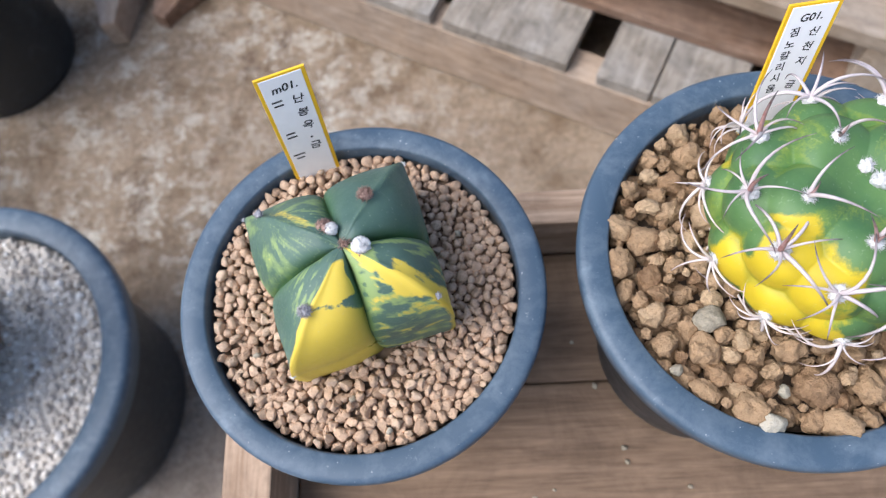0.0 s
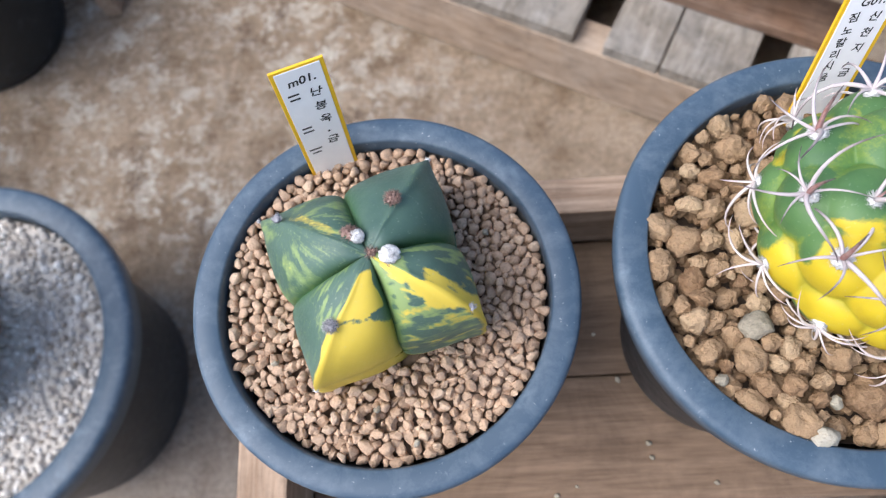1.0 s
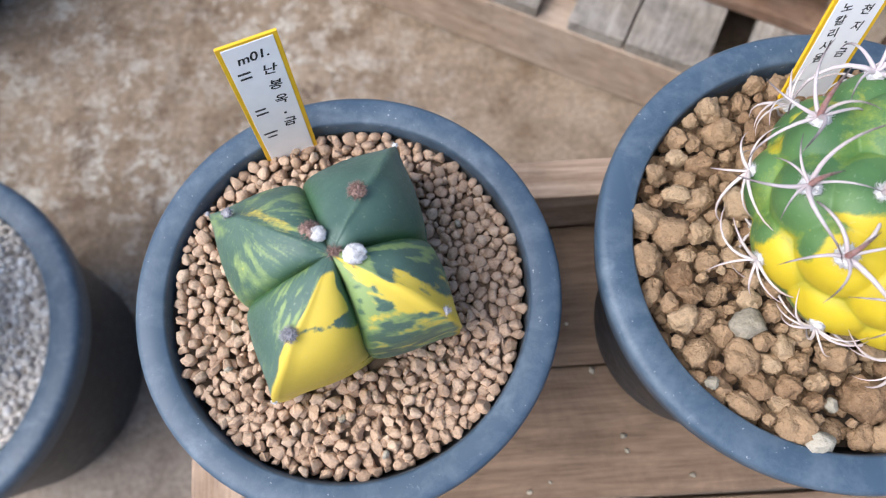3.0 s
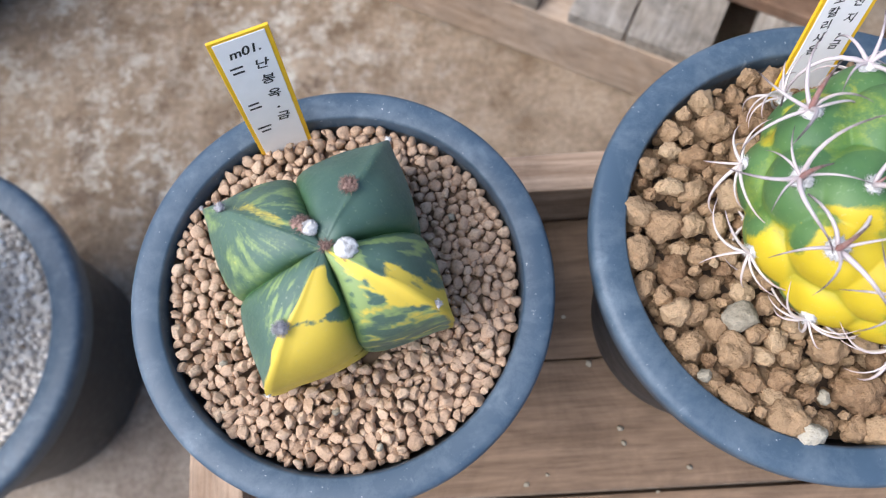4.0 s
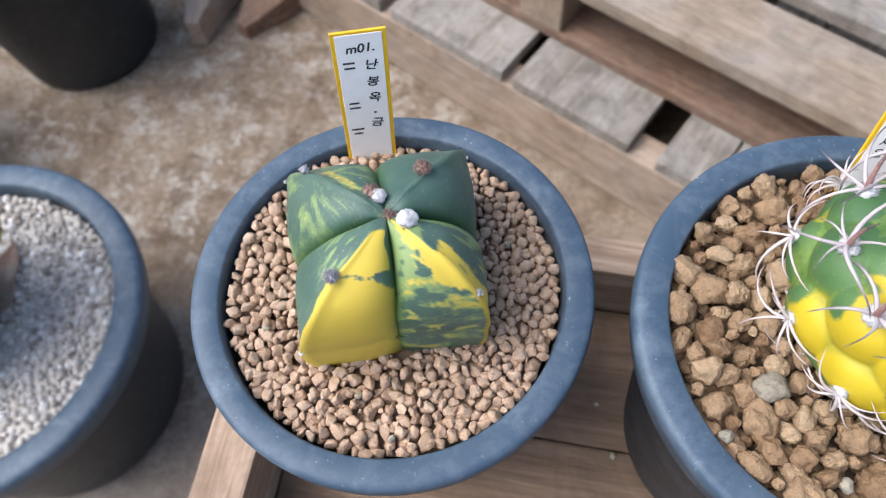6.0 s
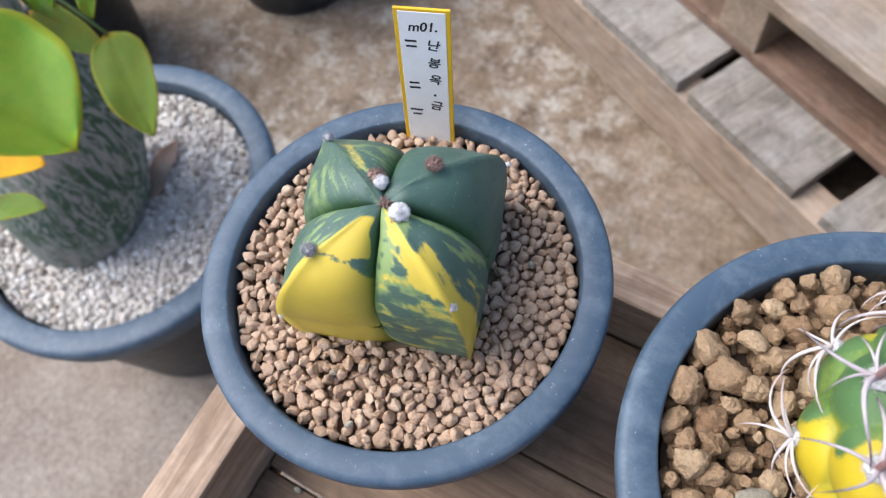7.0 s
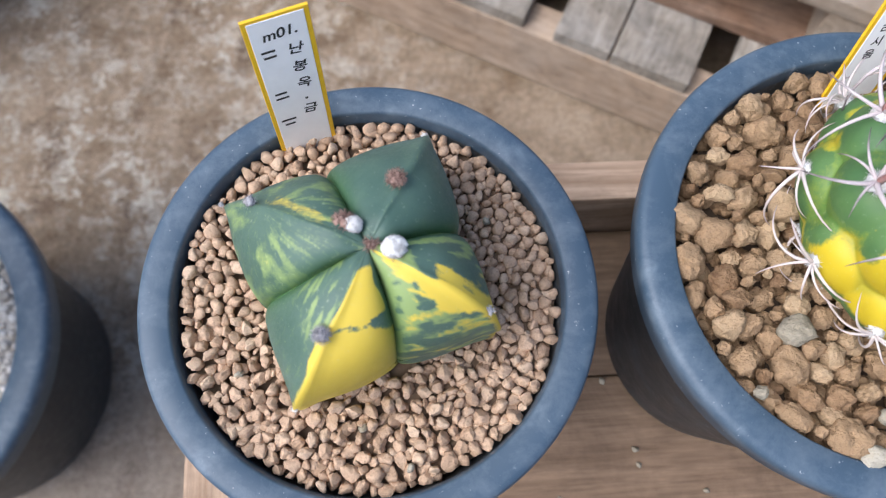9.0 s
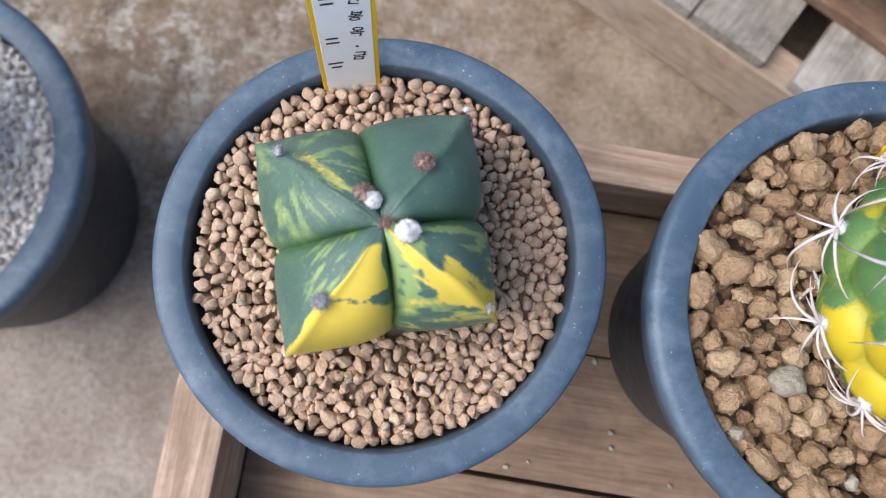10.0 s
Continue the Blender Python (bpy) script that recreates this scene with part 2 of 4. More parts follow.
M_INK = plain("black_marker_ink", (0.012, 0.012, 0.014), (0.03, 0.03, 0.03), 800, 0.5, 0.02)
M_BARK = caudex_bark()
M_LEAF = leaf_skin("fresh_green_leaf", (0.085, 0.205, 0.008), (0.145, 0.275, 0.014), (0.30, 0.33, 0.014))
M_LEAFDULL = leaf_skin("soft_green_leaf", (0.092, 0.17, 0.018), (0.135, 0.215, 0.023), (0.26, 0.26, 0.02))
M_LEAFYELLOW = leaf_skin("orange_yellow_leaf", (0.72, 0.34, 0.01), (0.78, 0.44, 0.02), (0.6, 0.3, 0.02))
M_DRYLEAF = leaf_skin("dry_brown_leaf", (0.20, 0.135, 0.095), (0.33, 0.255, 0.20), (0.30, 0.22, 0.17))
M_STALK = plain("green_stalk", (0.10, 0.17, 0.05), (0.17, 0.25, 0.08), 120, 0.6, 0.2)


# ---- mesh helpers ----
def smooth(a, b, x):
    t = min(1.0, max(0.0, (x - a) / (b - a)))
    return t * t * (3 - 2 * t)


def empty(name, x=0, y=0, z=0, rz=0):
    ob = new(name)
    ob.empty_display_size = 0.02
    ob.matrix_world = pose(x, y, z, 0, 0, rz)
    return ob


def to_mesh(name, bm, material, smooth=True):
    me = bpy.data.meshes.new(name)
    bm.normal_update()
    bm.to_mesh(me)
    bm.free()
    if smooth:
        me.polygons.foreach_set("use_smooth", [True] * len(me.polygons))
    me.materials.append(material)
    return me


def part(name, bm, material, parent=None, label="", smooth=True, m=None):
    ob = new(name, to_mesh(name, bm, material, smooth) if isinstance(bm, bmesh.types.BMesh) else bm)
    if parent is not None:
        ob.parent = parent
    if m is not None:
        ob.matrix_basis = m
    return tagged(ob, label)


def box(sx, sy, sz, bevel=0.0015, wobble=0.0, seed=0):
    """A sawn timber centred on its base, its length along x."""
    bm = bmesh.new()
    bmesh.ops.create_cube(bm, size=1)
    for v in bm.verts:
        v.co = Vector((v.co.x * sx, v.co.y * sy, (v.co.z + 0.5) * sz))
    if wobble:
        long_edges = [e for e in bm.edges if abs(e.verts[0].co.x - e.verts[1].co.x) > sx * 0.5]
        bmesh.ops.subdivide_edges(bm, edges=long_edges, cuts=9, use_grid_fill=True)
        for v in bm.verts:
            k = noise.noise_vector((v.co.x * 9 + seed * 3.1, v.co.y * 30 + seed, v.co.z * 30))
            v.co += Vector((0, k.y, k.z if v.co.z > sz * 0.5 else 0)) * wobble
    if bevel:
        sharp = [e for e in bm.edges if len(e.link_faces) == 2 and e.calc_face_angle() > 0.9]
        bmesh.ops.bevel(bm, geom=sharp, offset=bevel, segments=2, affect="EDGES", profile=0.6)
    return bm


def revolve(profile, steps=96, cap=False):
    bm = bmesh.new()
    rings = []
    for r, z in profile:
        rings.append([bm.verts.new((r * math.cos(2 * math.pi * i / steps), r * math.sin(2 * math.pi * i / steps), z)) for i in range(steps)])
    for a, b in zip(rings, rings[1:]):
        for i in range(steps):
            j = (i + 1) % steps
            bm.faces.new((a[i], b[i], b[j], a[j]))
    if cap:
        bm.faces.new(rings[-1][::-1] if profile[-1][1] < profile[0][1] else rings[-1])
    bmesh.ops.recalc_face_normals(bm, faces=bm.faces)
    return bm


def tube(points, radii, sides=6, along=True):
    bm = bmesh.new()
    lay = bm.verts.layers.float.new("along") if along else None
    rings = []
    side = Vector((0.31, 0.17, 0.93))
    for i, p in enumerate(points):
        t = (points[min(i + 1, len(points) - 1)] - points[max(i - 1, 0)]).normalized()
        u = t.cross(side)
        u = (u if u.length > 1e-4 else t.orthogonal()).normalized()
        w = t.cross(u)
        ring = []
        for k in range(sides):
            a = 2 * math.pi * k / sides
            v = bm.verts.new(p + (u * math.cos(a) + w * math.sin(a)) * radii[i])
            if lay:
                v[lay] = i / (len(points) - 1)
            ring.append(v)
        rings.append(ring)
    for a, b in zip(rings, rings[1:]):
        for k in range(sides):
            j = (k + 1) % sides
            bm.faces.new((a[k], a[j], b[j], b[k]))
    bm.faces.new(rings[0][::-1])
    bm.faces.new(rings[-1])
    return bm


def pebble_mesh(name, material, seed, level, rough, angular, low=0.55, high=0.85, nub=0.0):
    """One stone of unit radius: knocked out of round, with broken flats."""
    rnd = random.Random(seed)
    bm = bmesh.new()
    bmesh.ops.create_icosphere(bm, subdivisions=level, radius=1)
    cuts = [(Vector((rnd.gauss(0, 1), rnd.gauss(0, 1), rnd.gauss(0, 1))).normalized(), rnd.uniform(low, high)) for _ in range(angular)]
    off = Vector((seed * 7.3, seed * 1.7, seed * 3.9))
    for v in bm.verts:
        d = v.co.normalized()
        p = d * (1 + rough * noise.noise(d * 1.3 + off))
        for n, h in cuts:
            over = p.dot(n) - h
            if over > 0:
                p -= n * over * 0.92
        fine = rough * 0.35 * noise.noise(d * 3.7 + off)
        if level > 2:
            fine += rough * 0.22 * noise.noise(d * 8.0 + off)
        if level > 3:
            fine += rough * 0.22 * noise.noise(d * 17.0 + off)
        if nub:
            fine += nub * (0.25 - abs(noise.noise(d * 2.6 + off))) + 0.5 * nub * (0.25 - abs(noise.noise(d * 6.0 + off)))
        v.co = p + d * fine
    return to_mesh(name, bm, material)


def scatter(rnd, inside, sizes, tries, spacing=0.86):
    """Spots with radii that crowd together without much overlap."""
    cell = max(sizes) * 2.2
    grid, out = {}, []
    for r in sizes:
        for _ in range(tries):
            x, y = inside(rnd)
            cx, cy = int(x // cell), int(y // cell)
            ok = True
            for i in (-1, 0, 1):
                for j in (-1, 0, 1):
                    for X, Y, R in grid.get((cx + i, cy + j), ()):
                        if (X - x) ** 2 + (Y - y) ** 2 < ((R + r) * spacing) ** 2:
                            ok = False
                            break
                    if not ok:
                        break
                if not ok:
                    break
            if ok:
                grid.setdefault((cx, cy), []).append((x, y, r))
                out.append((x, y, r))
                break
    return out


def ring_spot(r_max, r_min=0.0, r_of=None):
    def f(rnd):
        while True:
            a, r = rnd.uniform(0, 2 * math.pi), r_max * math.sqrt(rnd.random())
            if r >= r_min and (r_of is None or r_of(r * math.cos(a), r * math.sin(a))):
                return r * math.cos(a), r * math.sin(a)
    return f


def joined_stones(spots, base, material, rnd, squash):
    """Many stones as one mesh."""
    tv = [np.array([v.co[:] for v in me.vertices]) for me in base]
    tf = [[tuple(p.vertices) for p in me.polygons] for me in base]
    verts, faces, count = [], [], 0
    for x, y, z, r in spots:
        k = rnd.randrange(len(base))
        rot = np.array(Euler((rnd.uniform(0, 6.28), rnd.uniform(0, 6.28), rnd.uniform(0, 6.28))).to_matrix())
        sc = np.array([r * rnd.uniform(0.85, 1.2), r * rnd.uniform(0.8, 1.05), r * rnd.uniform(*squash)])
        p = (tv[k] * sc) @ rot.T + np.array([x, y, z])
        verts.append(p)
        faces.extend(tuple(i + count for i in f) for f in tf[k])
        count += len(p)
    me = bpy.data.meshes.new("grains")
    me.from_pydata(np.concatenate(verts).tolist(), [], faces)
    me.polygons.foreach_set("use_smooth", [True] * len(me.polygons))
    me.materials.append(material)
    return me


# ---- ground ----
bm = bmesh.new()
bmesh.ops.create_grid(bm, x_segments=2, y_segments=2, size=40)
tagged(part("ground", bm, M_FLOOR, smooth=False), "worn brown concrete floor with pale lime stains", "floor", kind="structure")

# ---- bench of sawn timber ----
BENCH_TURN = 3.8
DECK_Z, RAIL_Z = 0.565, 0.605


def timber_bench():
    b = empty("timber_bench", 0, 0, 0, BENCH_TURN)
    tagged(b, "low sawn timber bench with a raised edge rail", "bench")
    x0, x1, y0, y1 = -0.0747, 1.05, -0.62, 0.0697
    part("edge_rail", box(x1 - x0, 0.0165, 0.062, 0.0016, 0.0004, 1), M_BENCH, b, "pale planed edge rail", False, pose((x0 + x1) / 2, y1 - 0.00825, RAIL_Z - 0.062))
    part("edge_rail", box(y1 - 0.017 - y0, 0.0211, 0.062, 0.0016, 0.0004, 2), M_BENCH, b, "pale planed edge rail", False, pose(x0 + 0.01055, (y0 + y1 - 0.017) / 2, RAIL_Z - 0.062, 0, 0, 90))
    part("edge_rail", box(y1 - 0.017 - y0, 0.0211, 0.062, 0.0016, 0.0004, 3), M_BENCH, b, "", False, pose(x1 - 0.01055, (y0 + y1 - 0.017) / 2, RAIL_Z - 0.062, 0, 0, 90))
    y = y1 - 0.0175
    width = 0.0642
    k = 0
    while y > y0:
        w = width if k == 0 else 0.0556
        part("deck_board", box(x1 - x0 - 0.044, w, 0.018, 0.0014, 0.0003, 10 + k), M_DECK, b, "", False, pose((x0 + x1) / 2, y - w / 2, DECK_Z - 0.018))
        y -= w + (0.0003 if k == 0 else 0.0018)
        k += 1
    for x in (x0 + 0.05, x1 - 0.05):
        part("cross_bearer", box(y1 - y0 - 0.05, 0.038, 0.045, 0.002), M_DECK, b, "", False, pose(x + 0.03, (y0 + y1) / 2, DECK_Z - 0.018 - 0.045, 0, 0, 90))
        for yy in (y0 + 0.06, y1 - 0.075):
            part("leg", box(0.045, 0.045, DECK_Z - 0.062, 0.002), M_BENCH, b, "", False, pose(x, yy, 0))
    return b


timber_bench()


# ---- pots ----
def plant_pot(name, x, y, z0, h, r, lip, drop, foot, material, body_material, label, steps=128, group=""):
    """A round pot with a broad rolled rim: the rim and the body are parts."""
    p = tagged(empty(name, x, y, z0), label, "plant pot", group)
    inner = r - lip
    e = 0.012 * r
    rim = [(inner - 0.4 * e, h - 0.09 * r), (inner, h - 1.6 * e), (inner + 0.35 * e, h - 0.45 * e), (inner + 1.1 * e, h), (r - 3.2 * e, h + 0.1 * e), (r - 1.5 * e, h - 0.35 * e), (r - 0.5 * e, h - 1.3 * e), (r, h - 3.2 * e),
           (r * 0.998, h - drop * 0.50), (r * 0.984, h - drop * 0.56), (r * 0.981, h - drop * 0.97), (r * 0.965, h - drop * 1.03), (r - lip * 0.62, h - drop), (r - lip * 0.70, h - drop * 0.7)]
    part("rim", revolve(rim, steps), material, p, "broad flat blue-grey rim")
    lining = [(inner + 0.2 * e, h - 0.088 * r), (inner - 0.02 * r, h - drop * 1.2), (inner - 0.05 * r, h - drop * 2.4)]
    part("lining", revolve(lining, steps), M_LINING, p, "dark inner wall dusted with grit")
    top = r - lip * 0.68
    body = [(top, h - drop * 0.8), (top - 0.01 * r, h - drop * 1.3), (foot * 1.03, 0.055 * h), (foot, 0.02 * h), (foot - 0.03 * r, 0.0), (foot - 0.16 * r, 0.0)]
    inside = [(foot - 0.16 * r, 0.008), (foot - 0.1 * r, 0.012), (top - 0.06 * r, h - drop * 1.4), (top - 0.045 * r, h - drop * 0.85)]
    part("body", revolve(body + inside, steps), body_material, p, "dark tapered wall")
    return p


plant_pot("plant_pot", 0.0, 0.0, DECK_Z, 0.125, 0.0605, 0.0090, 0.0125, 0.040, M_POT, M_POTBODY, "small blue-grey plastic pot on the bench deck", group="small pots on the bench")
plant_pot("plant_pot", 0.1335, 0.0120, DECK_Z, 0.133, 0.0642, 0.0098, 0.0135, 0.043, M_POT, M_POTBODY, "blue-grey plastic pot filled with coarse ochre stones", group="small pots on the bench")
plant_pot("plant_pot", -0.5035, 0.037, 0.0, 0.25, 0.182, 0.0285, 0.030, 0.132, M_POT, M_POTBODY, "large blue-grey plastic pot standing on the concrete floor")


def black_pot(x, y, r, h, label):
    p = tagged(empty("nursery_pot", x, y, 0), label, "plant pot", "black pots on the floor")
    k = r * 1.28
    part("body", revolve([(k - 0.008, h - 0.05), (k - 0.008, h - 0.004), (k, h), (k + 0.006, h - 0.003), (k + 0.007, h - 0.03), (k - 0.002, h - 0.034), (r * 1.02, 0.012), (r, 0.003), (r - 0.01, 0.0), (0.02, 0.0), (0.02, 0.006), (r - 0.015, 0.008), (k - 0.012, h - 0.06)], 80), M_BLACK, p)
    part("soil", revolve([(k - 0.010, h - 0.045), (k * 0.6, h - 0.04), (0.004, h - 0.038)], 60, True), M_SOIL, p, "dark damp potting soil")
    return p


black_pot(-0.757, 0.580, 0.108, 0.27, "large black nursery pot on the concrete floor")
black_pot(-0.975, 0.235, 0.120, 0.24, "black nursery pot in the shade behind the large pot")

# ---- pallets on the floor ----
PAL = pose(0.042, 0.500, 0.0, 0, 0, -24)


def pallet_board(name, parent, length, width, thick, x, y, z, turn, material, seed, label=""):
    return part(name, box(length, width, thick, 0.0022, 0.0012, seed), material, parent, label, False, pose(x, y, z, 0, 0, turn))


def lower_pallet():
    p = new("wooden_pallet")
    p.matrix_world = PAL
    tagged(p, "weathered wooden pallet with wide grey deck boards", "pallet", "stacked pallets")
    for y in (0.022, 0.40, 0.80):
        pallet_board("stringer", p, 1.7, 0.044, 0.102, 0.15, y, 0.002, 0, M_STRINGER, int(y * 90), "brown timber stringer" if y < 0.1 else "")
    edges = [(-0.69, -0.53), (-0.50, -0.335), (-0.315, -0.118), (-0.100, 0.079), (0.119, 0.190), (0.193, 0.289), (0.326, 0.49), (0.515, 0.68), (0.71, 0.88)]
    for k, (a, b) in enumerate(edges):
        pallet_board("deck_board", p, 0.83, b - a, 0.021, (a + b) / 2, 0.4165, 0.104, 90, M_GREY, 40 + k)
    return p


def upper_pallet():
    p = new("wooden_pallet")
    p.matrix_world = PAL @ pose(0, 0.086, 0.1262)
    tagged(p, "pale wooden pallet stacked on the grey one", "pallet", "stacked pallets")
    pallet_board("bottom_board", p, 1.65, 0.098, 0.017, 0.17, 0.052, 0.0, 0, M_RED, 70, "reddish bottom board")
    pallet_board("bottom_board", p, 1.65, 0.098, 0.017, 0.17, 0.42, 0.0, 0, M_RED, 71, "reddish bottom board")
    for k, x in enumerate((-0.60, -0.118, 0.42, 0.93)):
        pallet_board("stringer", p, 0.80, 0.064, 0.074, x, 0.402, 0.0172, 90, M_PALE, 80 + k, "pale stringer with an end-grain face")
    for k, (y, w) in enumerate(((0.054, 0.108), (0.185, 0.095), (0.30, 0.095), (0.42, 0.10), (0.54, 0.10))):
        pallet_board("deck_board", p, 1.66, w, 0.021, 0.17, y - 0.002 + (0.004 if k else 0), 0.0914, 0, M_PALE if k % 3 != 1 else M_GREY, 90 + k)
    return p


lower_pallet()
upper_pallet()


def wood_offcut(length, width, thick, x, y, turn, material, seed, label):
    """A split wedge of timber: narrow at one end, with a rough broken outline."""
    bm = box(length, width, thick, 0.004, 0.010, seed)
    for v in bm.verts:
        k = 0.25 + 0.75 * smooth(-0.5, 0.3, v.co.x / length)
        v.co.y, v.co.z = v.co.y * k, v.co.z * (0.55 + 0.45 * k)
    w = tagged(part("wood_offcut", bm, material, None, "", False), label, "wood", "")
    w.matrix_world = pose(x, y, 0.0, 0, 0, turn)
    return w


wood_offcut(0.17, 0.10, 0.075, -0.585, 0.690, 98, M_STRINGER, 33, "split brown wedge of timber lying on the floor")
wood_offcut(0.11, 0.085, 0.045, -0.489, 0.688, 70, M_RED, 34, "dark brown broken lump of timber on the floor")

# ---- star cactus with four ribs ----
STAR_RIBS = (65.8, 159.4, 248.4, 334.0)
STAR_GROOVES = (115.6, 207.4, 292.4, 377.4)
STAR_RADII = (0.0358, 0.0366, 0.0374, 0.0362)
STAR_BASE, STAR_TOP = (-0.0008, 0.0040), (0.0040, -0.0003)
SOIL_Z = 0.6845


def star_point(k, side, u, v):
    """Rib k, side -1 or 1 of its crest, u from crest to groove, v from the crown down."""
    rib = STAR_RIBS[k]
    groove = STAR_GROOVES[k] if side > 0 else STAR_GROOVES[k - 1] - (360 if k == 0 else 0)
    ang = radians(rib + (groove - rib) * u)
    other = STAR_RADII[(k + side) % 4]
    big = STAR_RADII[k] * (1 - u / 2) + other * u / 2
    square = big * math.cos(math.pi / 4) / math.cos(math.pi / 4 * (1 - u))
    if v <= 1:
        rho = math.sin(v * math.pi / 2) ** 1.06
        up = (1 - min(rho, 1) ** 2.15) ** (1 / 2.15)
    else:
        s = (v - 1) / 0.35
        rho, up = 1 - 0.10 * s * s, -0.70 * s
    body = min(v, 1.0)
    gap = (1 - u) * 0.75 * square * rho
    tight = 0.15 + 0.85 * min(1.0, 1.5 * rho)
    dip = math.exp(-gap / (0.0010 * tight))
    roll = math.exp(-gap / (0.0042 * tight))
    puff = math.sin(math.pi * u)
    away = smooth(0.10, 0.55, v)
    r = square * rho * (1 + 0.040 * puff * body - 0.036 * dip * body - 0.018 * roll * body)
    r *= 1 + 0.016 * math.exp(-(u / 0.06) ** 2) * body
    z = 0.702 + 0.0325 * up
    z += 0.0013 * puff * away * math.sin(math.pi * min(1, 0.06 + 0.94 * v)) ** 0.8
    z -= (0.0034 * dip + 0.0030 * roll) * smooth(0.0, 0.22, v) * (1 if v < 1 else 0.4)
    z += 0.0007 * math.exp(-(u / 0.07) ** 2) * math.sin(math.pi * min(1, v))
    z -= 0.0024 * math.exp(-(v / 0.10) ** 2)
    h = min(1, max(0, (z - 0.702) / 0.031))
    cx = STAR_BASE[0] + (STAR_TOP[0] - STAR_BASE[0]) * h
    cy = STAR_BASE[1] + (STAR_TOP[1] - STAR_BASE[1]) * h
    return Vector((cx + r * math.cos(ang), cy + r * math.sin(ang), z))


def star_fan(u, v):
    """Direction and distance from the rib's outer areole, for streaks that spread from it."""
    side = 1.1 * u * math.sin(min(v / 1.28, 1) * math.pi / 2)
    return math.atan2(side, v - 0.62), math.hypot(side, v - 0.62)


def star_tone(k, side, u, v):
    """Yellow and pale streaks of each rib's two faces."""
    v = v * 1.28
    w = side * u * min(1.0, 1.5 * v)
    n1 = noise.noise((k * 9.1 + w * 3.5, v * 6.0, side * 2.0))
    n2 = noise.noise((k * 5.3 + w * 9.0, v * 4.0, 7.0 + side))
    n3 = noise.noise((k * 2.3 + w * 16.0, v * 7.0, 3.0 + side))
    tone, pale = 0.0, 0.0
    if k == 0:
        pale = 0.30 * math.exp(-(u / 0.07) ** 2)
    elif k == 1:
        fan, far = star_fan(u, v)
        run = noise.noise((fan * 3.4 + 0.6 * n2, far * 2.2, 3.3 * side)) + 0.55 * noise.noise((fan * 8.0, far * 5.0, 1.3 * side))
        pale = 0.24 + 0.42 * smooth(-0.12, 0.45, run + 0.22 * n3) * smooth(0.05, 0.25, far)
        tone = 0.26 * smooth(0.25, 0.60, run + 0.15 * n1) * smooth(0.08, 0.25, far)
        if side < 0:
            line = abs(u - 0.20 - 0.16 * n1)
            tone = max(tone, 0.50 * smooth(0.15, 0.03, line) * smooth(0.22, 0.36, v) * smooth(0.80, 0.60, v))
        pale = max(pale, smooth(0.86, 1.0, u) * 0.42)
    elif k == 2 and side > 0:
        low = smooth(0.495, 0.53, v + 0.03 * n1 - 0.05 * u)
        wedge = smooth(0.10, -0.05, u - (0.50 + 0.90 * v) + 0.10 * n1) * smooth(0.10, 0.16, v)
        thick = 0.014 + 0.050 * smooth(0.45, 0.85, u + 0.15 * n1)
        band = smooth(thick * 1.6, thick * 0.5, abs(v - 0.480 - 0.05 * u + 0.035 * n1 + 0.02 * n3))
        tone = max(low, wedge) - (0.55 + 0.5 * smooth(0.4, 0.8, u)) * band
        tone -= 1.0 * smooth(0.80, 0.92, u + 0.1 * n1) * smooth(0.54, 0.36, v)
        pale = 0.4 * low
    elif k == 2:
        tone = smooth(0.13, 0.05, u + 0.06 * n1) * smooth(0.50, 0.56, v) * smooth(0.75, 0.66, v) + 0.55 * smooth(0.035, 0.0, u) * smooth(0.6, 0.7, v)
        pale = 0.22 + smooth(-0.05, 0.45, n3 + 0.6 * n2) * smooth(0.75, 0.45, v) * smooth(0.1, 0.25, v) * 0.7
    elif k == 3 and side < 0:
        crest = smooth(0.46, 0.08, u + 0.26 * n2 + 0.2 * n3 + 0.55 * smooth(0.5, 0.85, v) - 0.16) * smooth(0.86, 0.78, v + 0.05 * n1)
        wave = noise.noise((v * 12.0 + u * 1.5, u * 2.6, 4.4)) + 0.4 * n3
        streak = smooth(0.12, 0.44, wave) * smooth(0.46, 0.62, v)
        tone = max(crest * 0.95, 0.55 * streak)
        dark = smooth(0.02, 0.34, noise.noise((v * 10.0, u * 4.0, 8.8)) + 0.3 * n3) * smooth(0.20, 0.35, u) * smooth(0.25, 0.35, v)
        tone -= 0.75 * dark
        pale = 0.34 + 0.66 * smooth(0.78, 0.52, v + 0.08 * n1) - 0.75 * dark + 0.5 * smooth(0.88, 1, u) + 0.5 * smooth(0.05, 0.3, wave) * smooth(0.5, 0.6, v)
    else:
        crest = smooth(0.36, 0.04, u + 0.2 * n2 + 0.15 * n3 - 0.06 * smooth(0.3, 0.6, v)) * smooth(0.36, 0.42, v + 0.05 * n1)
        tone = crest
        pale = 0.8 * smooth(0.05, 0.35, noise.noise((u * 9.0, v * 1.8, 5.5)) + 0.3 * n3) * smooth(0.25, 0.4, u) + smooth(0.30, 0.22, v + 0.06 * n1)
    return max(0.0, tone), max(0.0, pale)


